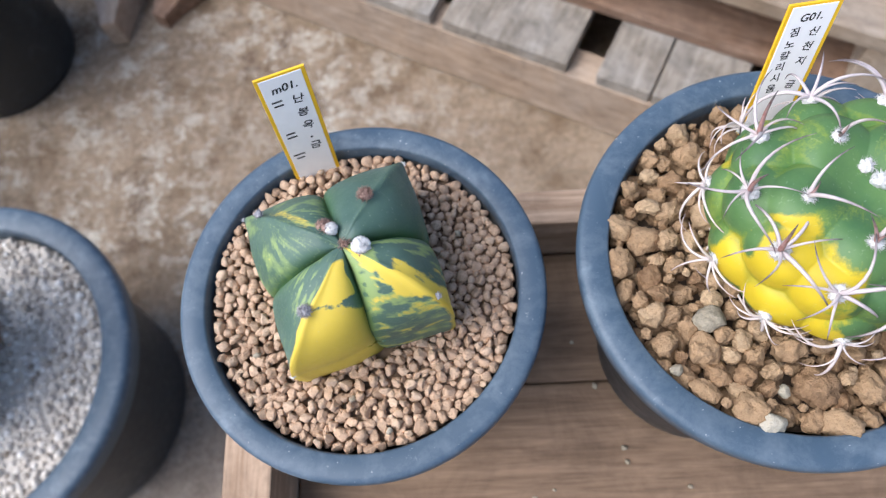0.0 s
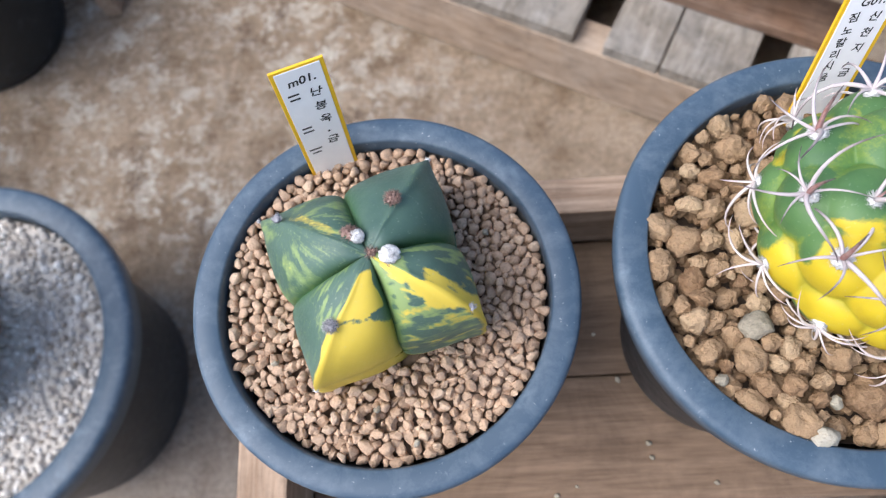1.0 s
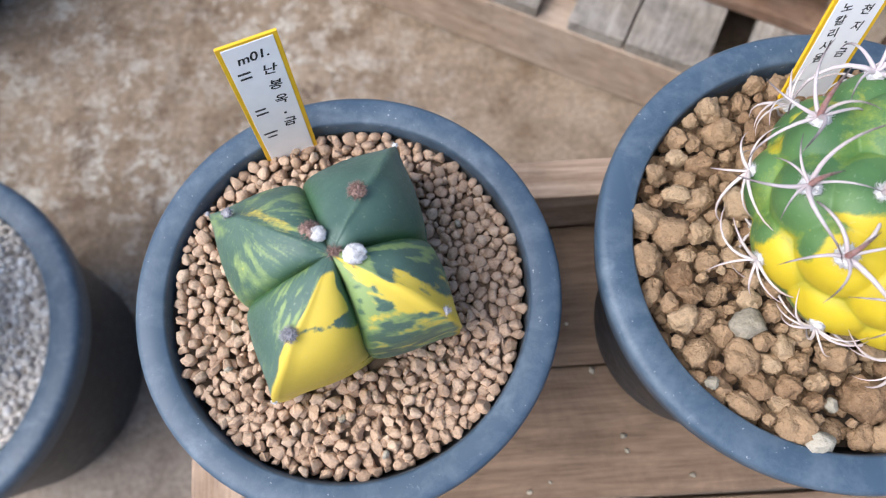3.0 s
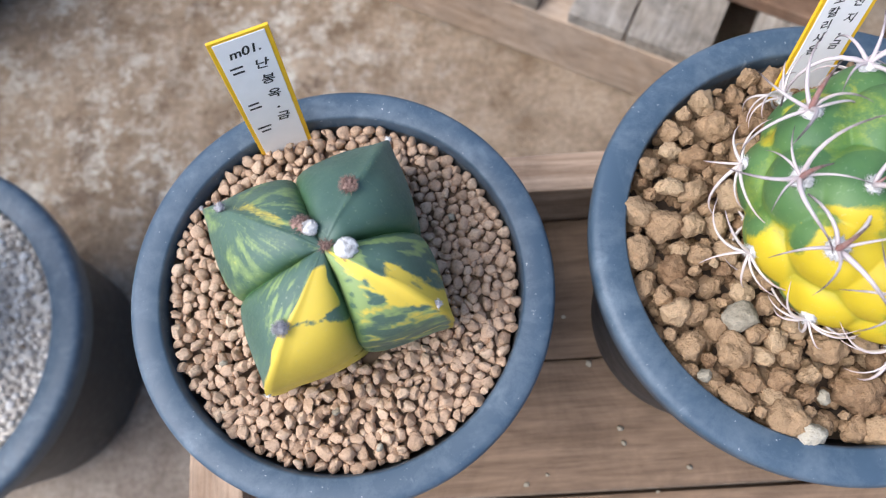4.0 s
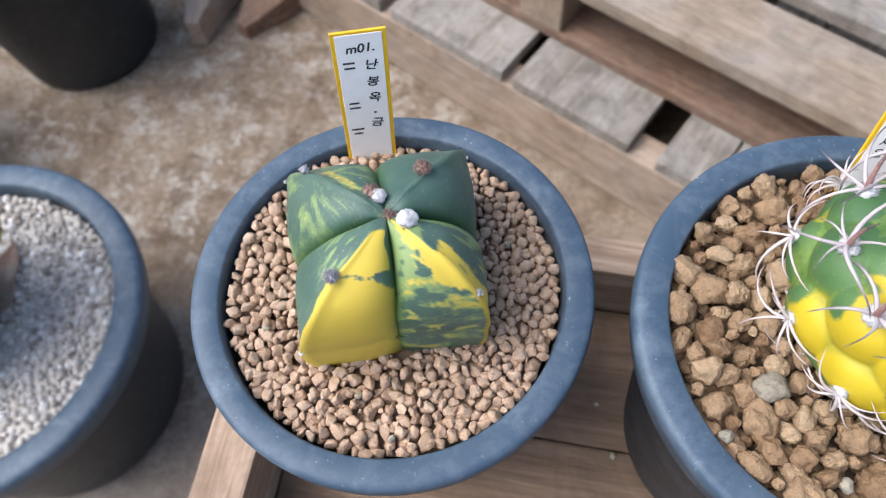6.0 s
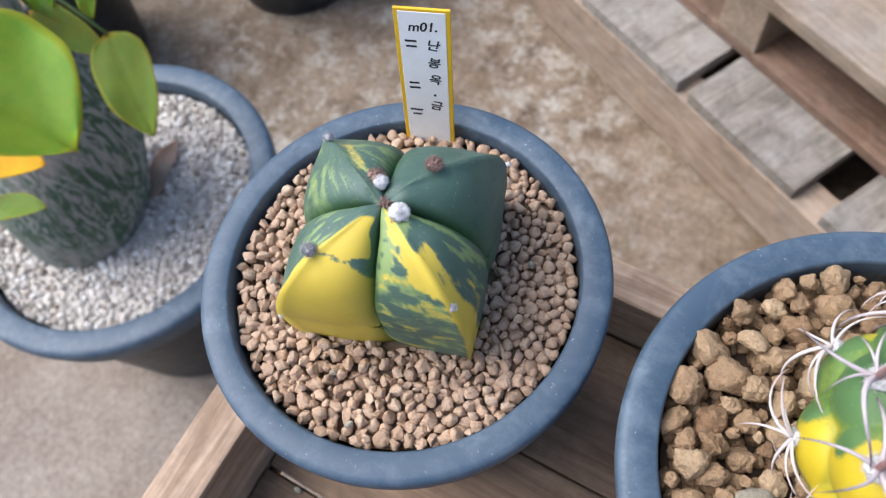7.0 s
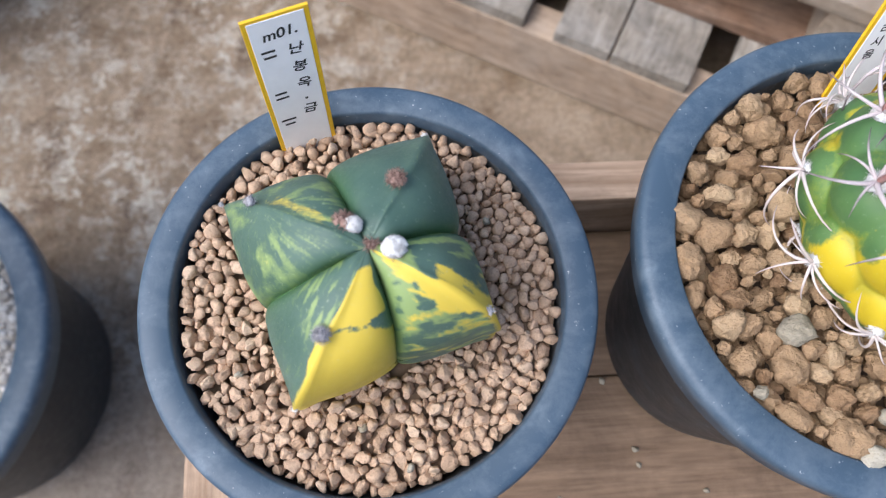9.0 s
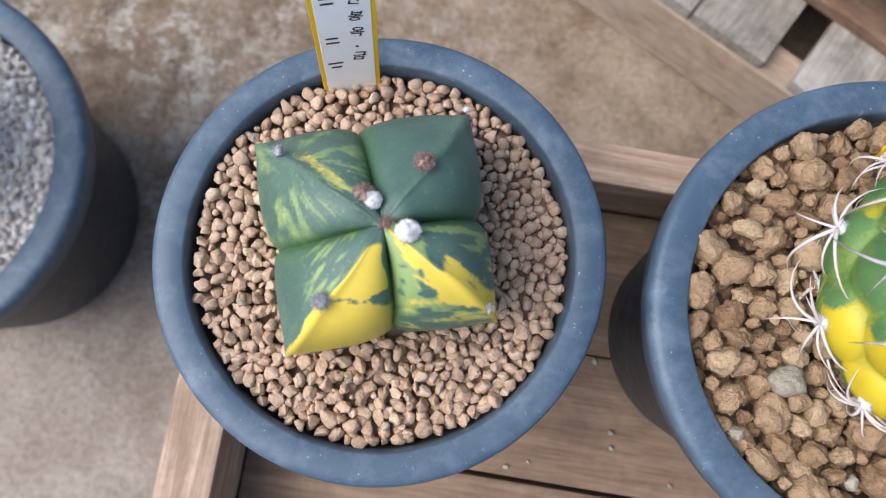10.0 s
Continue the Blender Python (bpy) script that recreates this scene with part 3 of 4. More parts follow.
def star_body():
    bm = bmesh.new()
    tone_l, pale_l, crease_l, across_l, down_l = (bm.verts.layers.float.new(n) for n in ("tone", "pale", "crease", "across", "down"))
    cols = []
    for k in range(4):
        cols += [(k, -1, 1 - (i / 24) ** 1.35) for i in range(24)] + [(k, 1, 1 - (1 - i / 24) ** 1.35) for i in range(24)]
    rows = [0.006 + 0.994 * (i / 76) for i in range(77)] + [1 + 0.35 * i / 12 for i in range(1, 13)]
    rings = []
    for v in rows:
        ring = []
        for k, side, u in cols:
            vert = bm.verts.new(star_point(k, side, u, v))
            wob = noise.noise_vector(vert.co * 70)
            vert.co += wob * 0.0005
            vert[tone_l], vert[pale_l] = star_tone(k, side, u, v)
            vert[across_l], vert[down_l] = k * 40 + side * u * 21.0 * math.sin(min(v, 1) * math.pi / 2), v * 10.0
            if k == 1:
                fan, far = star_fan(u, v * 1.28)
                vert[across_l], vert[down_l] = 40 + side * fan * 9.0, far * 5.0
            elif k == 3 and side < 0:
                vert[across_l], vert[down_l] = 120 + v * 30.0, u * 5.0
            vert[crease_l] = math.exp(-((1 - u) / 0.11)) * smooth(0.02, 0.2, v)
            ring.append(vert)
        rings.append(ring)
    n = len(cols)
    for a, b in zip(rings, rings[1:]):
        for i in range(n):
            bm.faces.new((a[i], b[i], b[(i + 1) % n], a[(i + 1) % n]))
    bm.faces.new(rings[0])
    return bm


def tuft(r, seed, hairs, hair_len, flat=0.8):
    """A tuft of areole wool: a lumpy core with short hairs."""
    rnd = random.Random(seed)
    bm = bmesh.new()
    bmesh.ops.create_icosphere(bm, subdivisions=3, radius=1)
    for v in bm.verts:
        d = v.co.normalized()
        k = 1 + 0.34 * noise.noise(d * 2.3 + Vector((seed, 0, 0))) + 0.34 * noise.noise(d * 5 + Vector((0, seed, 0))) + 0.16 * noise.noise(d * 11 + Vector((0, 0, seed)))
        v.co = Vector((d.x * k, d.y * k, d.z * k * flat)) * r
    for _ in range(hairs):
        d = Vector((rnd.gauss(0, 1), rnd.gauss(0, 1), abs(rnd.gauss(0, 0.8)))).normalized()
        bend = Vector((rnd.gauss(0, 1), rnd.gauss(0, 1), rnd.gauss(0, 1))) * 0.35
        side = d.orthogonal().normalized() * 0.00007
        other = d.cross(side)
        a = Vector((d.x, d.y, d.z * flat)) * r * 0.8
        b = a + (d + bend * 0.4) * hair_len * 0.6
        c = b + (d + bend).normalized() * hair_len * 0.5
        p = [bm.verts.new(q) for q in (a - side, a + side, a + other, b - side * 0.7, b + side * 0.7, b + other * 0.7, c)]
        for f in ((0, 1, 4, 3), (1, 2, 5, 4), (2, 0, 3, 5), (3, 4, 6), (4, 5, 6), (5, 3, 6)):
            bm.faces.new([p[i] for i in f])
    return bm


def star_cactus():
    c = tagged(empty("star_cactus", 0, 0, 0), "four-ribbed spineless cactus, dark green marbled with yellow", "cactus")
    part("body", star_body(), M_STAR, c, "four-ribbed dark green and yellow body")
    spots = (("big_areole", (0.0092, -0.0007, 0.7334), 0.0024, M_WOOL, "fluffy white wool tuft", 520, 0.0008),
             ("big_areole", (0.0008, 0.0040, 0.7335), 0.0017, M_WOOL, "white wool tuft with a brown dry collar", 300, 0.0007),
             ("collar", (-0.0014, 0.0046, 0.7322), 0.0023, M_BROWNWOOL, "dry brown bristles", 380, 0.0013),
             ("collar", (0.0044, 0.0002, 0.7318), 0.0011, M_BROWNWOOL, "dry brown bristles", 120, 0.0014),
             ("collar", (0.0096, -0.0034, 0.7318), 0.0014, M_BROWNWOOL, "dry brown bristles", 150, 0.0017),
             ("areole", (0.0079, 0.0148, 0.7300), 0.0016, M_BROWNWOOL, "brown woolly areole", 260, 0.0014),
             ("areole", (-0.0056, -0.0179, 0.7295), 0.0014, M_GREYWOOL, "grey woolly areole", 240, 0.0013),
             ("areole", (0.0290, -0.0103, 0.7190), 0.0009, M_GREYWOOL, "small grey areole", 50, 0.0009),
             ("areole", (-0.0227, 0.0119, 0.7262), 0.0011, M_GREYWOOL, "small grey areole", 50, 0.0010),
             ("areole", (0.0135, 0.0398, 0.7030), 0.0007, M_WOOL, "tiny white areole", 30, 0.0007),
             ("areole", (-0.0138, -0.0308, 0.7045), 0.0007, M_WOOL, "tiny white areole", 30, 0.0007),
             ("areole", (-0.0370, 0.0195, 0.7040), 0.0006, M_GREYWOOL, "tiny grey areole", 20, 0.0006))
    crests = [star_point(k, 1, 0.0, v / 200) for k in range(4) for v in range(4, 215)]
    for i, (name, at, r, mat, label, hairs, length) in enumerate(spots):
        x, y, z = at
        if name == "areole":
            seat = min(crests, key=lambda q: (q.x - x) ** 2 + (q.y - y) ** 2 + 0.2 * (q.z - z) ** 2)
            x, y, z = 0.5 * (x + seat.x), 0.5 * (y + seat.y), max(seat.z + r * 0.35, z)
        part(name, tuft(r, i + 3, hairs, length), mat, c, label, m=pose(x, y, z))
    return c


star_cactus()


# ---- fine tan grit round the star cactus ----
def clay_grit():
    bed = tagged(empty("clay_grit", 0, 0, SOIL_Z), "fine tan fired-clay grit filling the small pot", "gravel")
    rnd = random.Random(5)
    part("soil", revolve([(0.0498, -0.0030), (0.03, -0.0026), (0.002, -0.0024)], 64, True), M_SOIL, bed)
    base = [pebble_mesh("grain", M_TAN, 20 + i, 3, 0.46, 10, 0.46, 0.84, 0.05) for i in range(14)]
    small = [pebble_mesh("grain", M_TAN, 40 + i, 2, 0.46, 10, 0.46, 0.84, 0.05) for i in range(12)]

    def outside_cactus(x, y):
        return not (abs(x * 0.39 + y * 0.92 - 0.003) < 0.0200 and abs(-x * 0.92 + y * 0.39 - 0.002) < 0.0200)

    sizes = sorted((max(0.0010, min(0.0026, rnd.gauss(0.00160, 0.00034))) for _ in range(3200)), reverse=True)
    top = scatter(rnd, ring_spot(0.0496, 0.0, outside_cactus), sizes, 70, 0.77)
    low = scatter(rnd, ring_spot(0.0492, 0.0, outside_cactus), sizes[:1700], 30, 0.80)

    def level(x, y):
        return -0.03 * x + 0.0008 * noise.noise((x * 60, y * 60, 0))

    order = sorted(top, key=lambda s: s[1])
    near, rest = order[:300], order[300:]
    for i, (x, y, r) in enumerate(near):
        turn = Euler((rnd.uniform(0, 6.28), rnd.uniform(0, 6.28), rnd.uniform(0, 6.28)))
        m = Matrix.LocRotScale((x, y, level(x, y) + rnd.uniform(-0.0006, 0.0011)), turn, (r * rnd.uniform(0.95, 1.3), r * rnd.uniform(0.85, 1.1), r * rnd.uniform(0.75, 1.0)))
        part("grain", base[i % len(base)], None, bed, m=m)
    spots = [(x, y, level(x, y) + rnd.uniform(-0.0006, 0.0011), r * 1.05) for x, y, r in rest] + [(x, y, level(x, y) - 0.0009 + rnd.uniform(-0.0006, 0.0006), r) for x, y, r in low]
    tagged(part("grit_fill", joined_stones(spots, small, M_TAN, rnd, (0.75, 1.0)), None, bed), kind="stuff")
    bits = pebble_mesh("grey_chip", M_GREYSTONE, 77, 2, 0.4, 4)
    for x, y, r in ((0.0, -0.0345, 0.0017), (-0.0330, -0.0215, 0.0019), (0.012, -0.044, 0.0014), (0.031, 0.0215, 0.0015)):
        part("grey_chip", bits, None, bed, "pale grey chip", m=Matrix.LocRotScale((x, y, 0.0012), Euler((x * 90, y * 70, 1)), (r, r * 0.8, r * 0.7)))
    return bed


clay_grit()


# ---- chin cactus with curved spines ----
CHIN_AT = Vector((0.1395, 0.0165, 0.0))
CHIN_EQ, CHIN_R = 0.7110, 0.0335
# rows of areoles: first angle, how many, height from the crown down
CHIN_ROWS = ((190.0, 5, 0.27), (177.0, 10, 0.60), (197.0, 10, 1.00), (179.0, 10, 1.42))
CHIN_SEATS = [(a + 360 * i / n + 4 * math.sin(7 * i + a), v + 0.03 * math.sin(5 * i + 9 * v)) for a, n, v in CHIN_ROWS for i in range(n)]


def chin_point(ang, v):
    """Angle in degrees, v from the crown (0) over the shoulder (1) to the soil (1.5)."""
    if v <= 1:
        rho = math.sin(v * math.pi / 2) ** 0.95
        up = (1 - min(rho, 1) ** 2.6) ** (1 / 2.6)
    else:
        s = (v - 1) / 0.5
        rho, up = 1 - 0.34 * s * s, -0.75 * s
    near = 9.0
    for sa, sv in CHIN_SEATS:
        d = abs((ang - sa + 180) % 360 - 180)
        away = math.hypot(radians(d) * 0.0340 * max(rho, 0.15), (v - 0.06 - sv) * 0.047)
        near = min(near, away)
    bump = max(0.0, 1 - (near / 0.0165) ** 2)
    amount = smooth(0.0, 0.22, v)
    r = CHIN_R * rho * (1 + 0.20 * (bump - 0.75) * amount)
    z = CHIN_EQ + 0.0250 * up + 0.0058 * (bump - 0.75) * amount * (1 if v < 1 else 0.3) - 0.0040 * math.exp(-(v / 0.16) ** 2)
    a = radians(ang)
    return CHIN_AT + Vector((r * math.cos(a), r * math.sin(a), z)), bump


def chin_body():
    bm = bmesh.new()
    tone_l, pale_l, crease_l, across_l, down_l = (bm.verts.layers.float.new(n) for n in ("tone", "pale", "crease", "across", "down"))
    n, rings = 300, []
    rows = [0.01 + 1.49 * i / 124 for i in range(125)]
    for v in rows:
        ring = []
        for i in range(n):
            ang = 360 * i / n
            p, bump = chin_point(ang, v)
            vert = bm.verts.new(p)
            a = (ang - 230 + 180) % 360 - 180
            nz = noise.noise(p * 60) + 0.5 * noise.noise(p * 150)
            vert[across_l], vert[down_l] = min(ang, 360 - ang) * 0.12, v * 8.0
            patch = smooth(36, 25, abs(a + 15 * nz)) * smooth(0.34, 0.48, v + 0.16 * nz) * smooth(1.20, 1.02, v + 0.14 * nz)
            mottled = smooth(0.06, 0.46, noise.noise(p * 80 + Vector((4, 0, 0))) + 0.35 * noise.noise(p * 230))
            mottled *= (0.35 + 0.65 * smooth(85, 50, abs((ang - 195 + 180) % 360 - 180))) * smooth(0.40, 0.62, v)
            hole = smooth(0.42, 0.56, noise.noise(p * 70 + Vector((0, 9, 0))))
            vert[tone_l] = max(patch * 1.05 - 0.9 * hole, mottled * 0.60)
            vert[pale_l] = max(mottled * 1.1, 0.5 * patch, 0.45 * smooth(0.1, 0.6, nz), 0.50 * smooth(0.72, 0.60, bump) * smooth(0.15, 0.3, v))
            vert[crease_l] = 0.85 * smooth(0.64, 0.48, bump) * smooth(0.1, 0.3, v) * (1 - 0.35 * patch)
            ring.append(vert)
        rings.append(ring)
    for a, b in zip(rings, rings[1:]):
        for i in range(n):
            bm.faces.new((a[i], b[i], b[(i + 1) % n], a[(i + 1) % n]))
    bm.faces.new(rings[0])
    return bm


def spine_mesh(name, length, bend, thick, material, sweep=0.0):
    """A tapering spine along x that curls down and to one side towards its tip."""
    steps = 10
    pts, rad = [], []
    p, a, b = Vector((0, 0, 0)), 0.35, -0.4 * sweep
    for i in range(steps):
        s = i / (steps - 1)
        pts.append(p.copy())
        rad.append(thick * (1 - s) ** 0.75 + 0.00006)
        p = p + Vector((math.cos(a) * math.cos(b), math.cos(a) * math.sin(b), math.sin(a))) * length / (steps - 1)
        a -= bend / (steps - 1)
        b += sweep / (steps - 1)
    return to_mesh(name, tube(pts, rad, 6), material)


def chin_cactus():
    c = tagged(empty("chin_cactus", 0, 0, 0), "spiny round cactus, green with large bright yellow patches", "cactus")
    part("body", chin_body(), M_CHIN, c, "bulging green and yellow body")
    rnd = random.Random(11)
    long_spines = [spine_mesh("spine", 0.0175 + 0.0013 * i, 0.9 + 0.5 * (i % 4), 0.00056 + 0.00005 * (i % 3), M_SPINE, (-0.9, 0.6, -0.3, 1.1)[i % 4]) for i in range(8)]
    pale_spines = [spine_mesh("spine", 0.0135 + 0.0011 * i, 1.0 + 0.30 * (i % 4), 0.00046 + 0.00004 * (i % 3), M_PALESPINE, (0.8, -0.5, 0.3, -1.0)[i % 4]) for i in range(8)]
    young = [spine_mesh("young_spine", 0.0095 + 0.002 * i, 0.4, 0.00062, M_DARKSPINE) for i in range(3)]
    for k, (ang, v) in enumerate(CHIN_SEATS):
        p, _ = chin_point(ang, v)
        up, _ = chin_point(ang, v - 0.05)
        q, _ = chin_point(ang + 2, v)
        t1, t2 = (up - p).normalized(), (q - p).normalized()
        nrm = t2.cross(t1).normalized()
        if nrm.dot(p - CHIN_AT - Vector((0, 0, 0.705))) < 0:
            nrm = -nrm
        size = (0.0016 if v < 0.4 else 0.0024 if v < 0.8 else 0.0018) * rnd.uniform(0.85, 1.1)
        basis = Matrix((t2, t1, nrm)).transposed().to_4x4()
        a = part("areole", tuft(size, k * 7, 130, 0.0014, 0.55), M_WOOL, c, "white woolly areole", m=Matrix.Translation(p + nrm * size * 0.15) @ basis)
        if v < 0.4:
            count, pool = 3, young + long_spines[:2]
        elif v < 0.8:
            count, pool = 6 + k % 2, long_spines
        else:
            count, pool = (7 if v < 1.2 else 3), pale_spines
        start = rnd.uniform(0, 0.5)
        for i in range(count):
            turn = math.degrees(start + 2 * math.pi * i / count + rnd.uniform(-0.25, 0.25))
            if v >= 0.8 and 50 < turn % 360 < 130:
                turn += 75 if turn % 360 > 90 else -75
            lift = rnd.uniform(-48, 4) if v >= 0.4 else rnd.uniform(-75, -30)
            me = pool[rnd.randrange(len(pool))]
            s = rnd.uniform(0.62, 1.12)
            part(me.name.split(".")[0], me, None, a, m=pose(0, 0, size * 0.2, 0, 0, turn) @ pose(0, 0, 0, 0, lift, 0) @ Matrix.Scale(s, 4))
        if 0.4 < v < 0.8 and k % 3 != 1:
            part("young_spine", young[2], None, a, "dark central spine", m=pose(0, 0, size * 0.2, 0, -58, 90 + rnd.uniform(-40, 40)) @ Matrix.Scale(1.2, 4))
    for x, y, r in ((0.004, 0.002, 0.0020), (0.008, -0.002, 0.0017), (0.001, 0.006, 0.0018)):
        part("dry_bud", tuft(r, int(r * 9999), 90, 0.0014, 1.1), M_WOOL, c, "papery white dried bud", m=pose(CHIN_AT.x + x, CHIN_AT.y + y, 0.7330))
    return c


chin_cactus()


def pumice_stones():
    at = (0.1335, 0.0120)
    bed = tagged(empty("pumice_stones", at[0], at[1], 0.6945), "coarse ochre pumice stones filling the pot", "gravel")
    rnd = random.Random(21)
    # dark floor that stands in for the shade down in the gaps
    part("soil", revolve([(0.0525, -0.008), (0.03, -0.007), (0.002, -0.0068)], 64, True), M_GAPSHADE, bed)
    base = [pebble_mesh("stone", M_PUMICE, 120 + i, 4, 0.40, 2 + i % 4, 0.70, 0.98, 0.055) for i in range(16)]
    grey = [pebble_mesh("grey_stone", M_GREYSTONE, 150 + i, 4, 0.26, 3, 0.7, 0.95) for i in range(3)]

    def open_ground(x, y):
        return (x - 0.0060) ** 2 + (y - 0.0045) ** 2 > 0.0270 ** 2

    greys = [(-0.0256, -0.0216, 0.0041), (-0.0112, -0.0515, 0.0038), (-0.0362, -0.0368, 0.0019), (-0.0068, -0.0423, 0.0018), (0.0205, -0.0540, 0.0022)]
    large = [(-0.0430, 0.0040, 0.0060), (-0.0345, 0.0140, 0.0045), (-0.0405, 0.0260, 0.0036), (-0.0355, 0.0310, 0.0032), (-0.0275, 0.0335, 0.0056), (-0.0420, -0.0080, 0.0040), (-0.0450, -0.0155, 0.0034), (-0.0365, -0.0200, 0.0037), (-0.0385, -0.0290, 0.0042), (-0.0395, -0.0360, 0.0030), (-0.0190, -0.0420, 0.0035), (-0.0275, -0.0310, 0.0054),
             (-0.0285, -0.0425, 0.0047), (0.0025, -0.0400, 0.0068), (0.0085, -0.0510, 0.0052), (-0.0165, -0.0275, 0.0038), (0.0045, 0.0430, 0.0042)]
    fixed = greys + large
    sizes = [rnd.uniform(0.0042, 0.0052) for _ in range(16)] + [rnd.uniform(0.0029, 0.0041) for _ in range(150)] + [rnd.uniform(0.0013, 0.0029) for _ in range(900)]

    def clear(x, y):
        return open_ground(x, y) and all((x - a) ** 2 + (y - b) ** 2 > (r * 0.95 + 0.0016) ** 2 for a, b, r in fixed)

    spots = scatter(rnd, ring_spot(0.0515, 0.0, clear), sizes, 150, 0.93)
    for i, (x, y, r) in enumerate([(a, b, 0.86 * c) for a, b, c in large] + spots):
        turn = Euler((rnd.uniform(0, 6.28), rnd.uniform(0, 6.28), rnd.uniform(0, 6.28)))
        z = -0.0030 + 0.0048 * rnd.random() + (0.0006 if r < 0.0028 else 0)
        if i < len(large):
            turn, z = Euler((rnd.uniform(-0.4, 0.4), rnd.uniform(-0.4, 0.4), rnd.uniform(0, 6.28))), -0.0004
        m = Matrix.LocRotScale((x, y, z), turn, (r * rnd.uniform(0.98, 1.25), r * rnd.uniform(0.82, 1.0), r * rnd.uniform(0.75, 0.95)))
        odd_one = i % 41 == 5 and r < 0.0034
        pick = grey[i % 3] if odd_one else base[rnd.randrange(len(base))]
        part(pick.name.split(".")[0], pick, None, bed, "pale grey rounded stone" if odd_one else "", m=m)
    for i, (x, y, r) in enumerate(greys):
        part("grey_stone", grey[i % 3], None, bed, "pale grey rounded stone", m=Matrix.LocRotScale((x, y, 0.0015), Euler((i, i * 2, i * 3)), (r * 1.12, r, r * 0.9)))
    fill = scatter(rnd, ring_spot(0.0515, 0.0, open_ground), [rnd.uniform(0.0016, 0.0032) for _ in range(520)], 40, 0.85)
    fine = [pebble_mesh("stone", M_PUMICE, 190 + i, 3, 0.40, 3, 0.70, 0.98, 0.05) for i in range(8)]
    for i, (x, y, r) in enumerate(fill[:230]):
        turn = Euler((rnd.uniform(0, 6.28), rnd.uniform(0, 6.28), rnd.uniform(0, 6.28)))
        part("stone", fine[i % len(fine)], None, bed, m=Matrix.LocRotScale((x, y, -0.0064 + 0.0012 * rnd.random()), turn, (r * 1.15, r, r * 0.85)))
    low = scatter(rnd, ring_spot(0.0530), [rnd.uniform(0.0022, 0.0042) for _ in range(300)], 40, 0.9)
    tagged(part("stone_fill", joined_stones([(x, y, -0.0078, r) for x, y, r in low], [pebble_mesh("stone", M_PUMICE, 170 + i, 3, 0.4, 3, nub=0.3) for i in range(4)], M_PUMICE, rnd, (0.8, 1.0)), None, bed), kind="stuff")
    return bed


pumice_stones()


# ---- name tags ----
def letters(parent, text, size, x, y, turn=0.0, shear=0.15, label=""):
    cu = bpy.data.curves.new("writing", "FONT")
    cu.body, cu.size, cu.align_x, cu.align_y, cu.shear, cu.offset = text, size, "CENTER", "CENTER", shear, size * 0.02
    ob = bpy.data.objects.new("writing", cu)
    scene.collection.objects.link(ob)
    me = bpy.data.meshes.new_from_object(ob.evaluated_get(bpy.context.evaluated_depsgraph_get()))
    bpy.data.objects.remove(ob)
    bpy.data.curves.remove(cu)
    me.materials.clear()
    me.materials.append(M_INK)
    return part("writing", me, None, parent, label, m=pose(x, y, 0.00062, 0, 0, turn))


def ink_bars(parent, x, y, size, seed):
    """Two plain bars in place of writing that cannot be made out."""
    rnd = random.Random(seed)
    for k in range(2):
        w, h = size * rnd.uniform(0.65, 0.95), size * 0.17
        bm = bmesh.new()
        bm.faces.new([bm.verts.new((dx * w / 2, dy * h / 2, 0)) for dx, dy in ((-1, -1), (1, -1), (1, 1), (-1, 1))])
        part("stroke", bm, M_INK, parent, "", False, pose(x, y + (0.22 - 0.44 * k) * size, 0.00060 + 0.00002 * k))


def name_tag(low_left, low_right, top_left, extra, title, column, second, bars, label):
    """A plastic tag stuck in the grit; its face towards the front, its writing in two upright columns."""
    a, b, c = Vector(low_left), Vector(low_right), Vector(top_left)
    x_axis = (b - a).normalized()
    n_axis = x_axis.cross(c - a).normalized()
    y_axis = n_axis.cross(x_axis)
    w, h = (b - a).length, (c - a).dot(y_axis)
    t = tagged(new("name_tag"), label, "plant tag", "name tags in the pots")
    t.matrix_world = Matrix.Translation(a + (b - a) / 2) @ Matrix((x_axis, y_axis, n_axis)).transposed().to_4x4()
    slope = (c - a).dot(x_axis) / h

    def sheet(x0, x1, y0, y1, z0, z1):
        bm = bmesh.new()
        lo = [bm.verts.new((x + slope * y, y, z0)) for x, y in ((x0, y0), (x1, y0), (x1, y1), (x0, y1))]
        hi = [bm.verts.new((v.co.x, v.co.y, z1)) for v in lo]
        bm.faces.new(lo[::-1])
        bm.faces.new(hi)
        for i in range(4):
            bm.faces.new((lo[i], lo[(i + 1) % 4], hi[(i + 1) % 4], hi[i]))
        bmesh.ops.bevel(bm, geom=bm.edges[:], offset=0.00012, segments=1, affect="EDGES")
        return bm

    part("plate", sheet(-w / 2, w / 2, -extra, h, -0.0005, 0.0004), M_TAGYELLOW, t, "yellow plastic plate", False)
    e = 0.0012
    part("writing_field", sheet(-w / 2 + e, w / 2 - e, -extra, h - 0.7 * e, 0.0003, 0.00055), M_TAGWHITE, t, "white writing field", False)
    size = h * 0.088
    letters(t, title, size * 0.95, slope * h * 0.885, h * 0.885, 2, 0.25)
    y = h * 0.76
    for ch in column:
        letters(t, ch, size * (0.92 if ch != "." else 1.2), slope * y + w * 0.17, y + (size * 0.35 if ch == "." else 0), -8)
        y -= h * (0.125 if ch != "." else 0.085)
    y = h * 0.77
    for ch in second:
        letters(t, ch, size * 0.90, slope * y - w * 0.20, y, 6)
        y -= h * 0.098
    for i, f in enumerate(bars):
        ink_bars(t, slope * h * f - w * 0.22, h * f, size * 0.95, 50 + i)
    return t


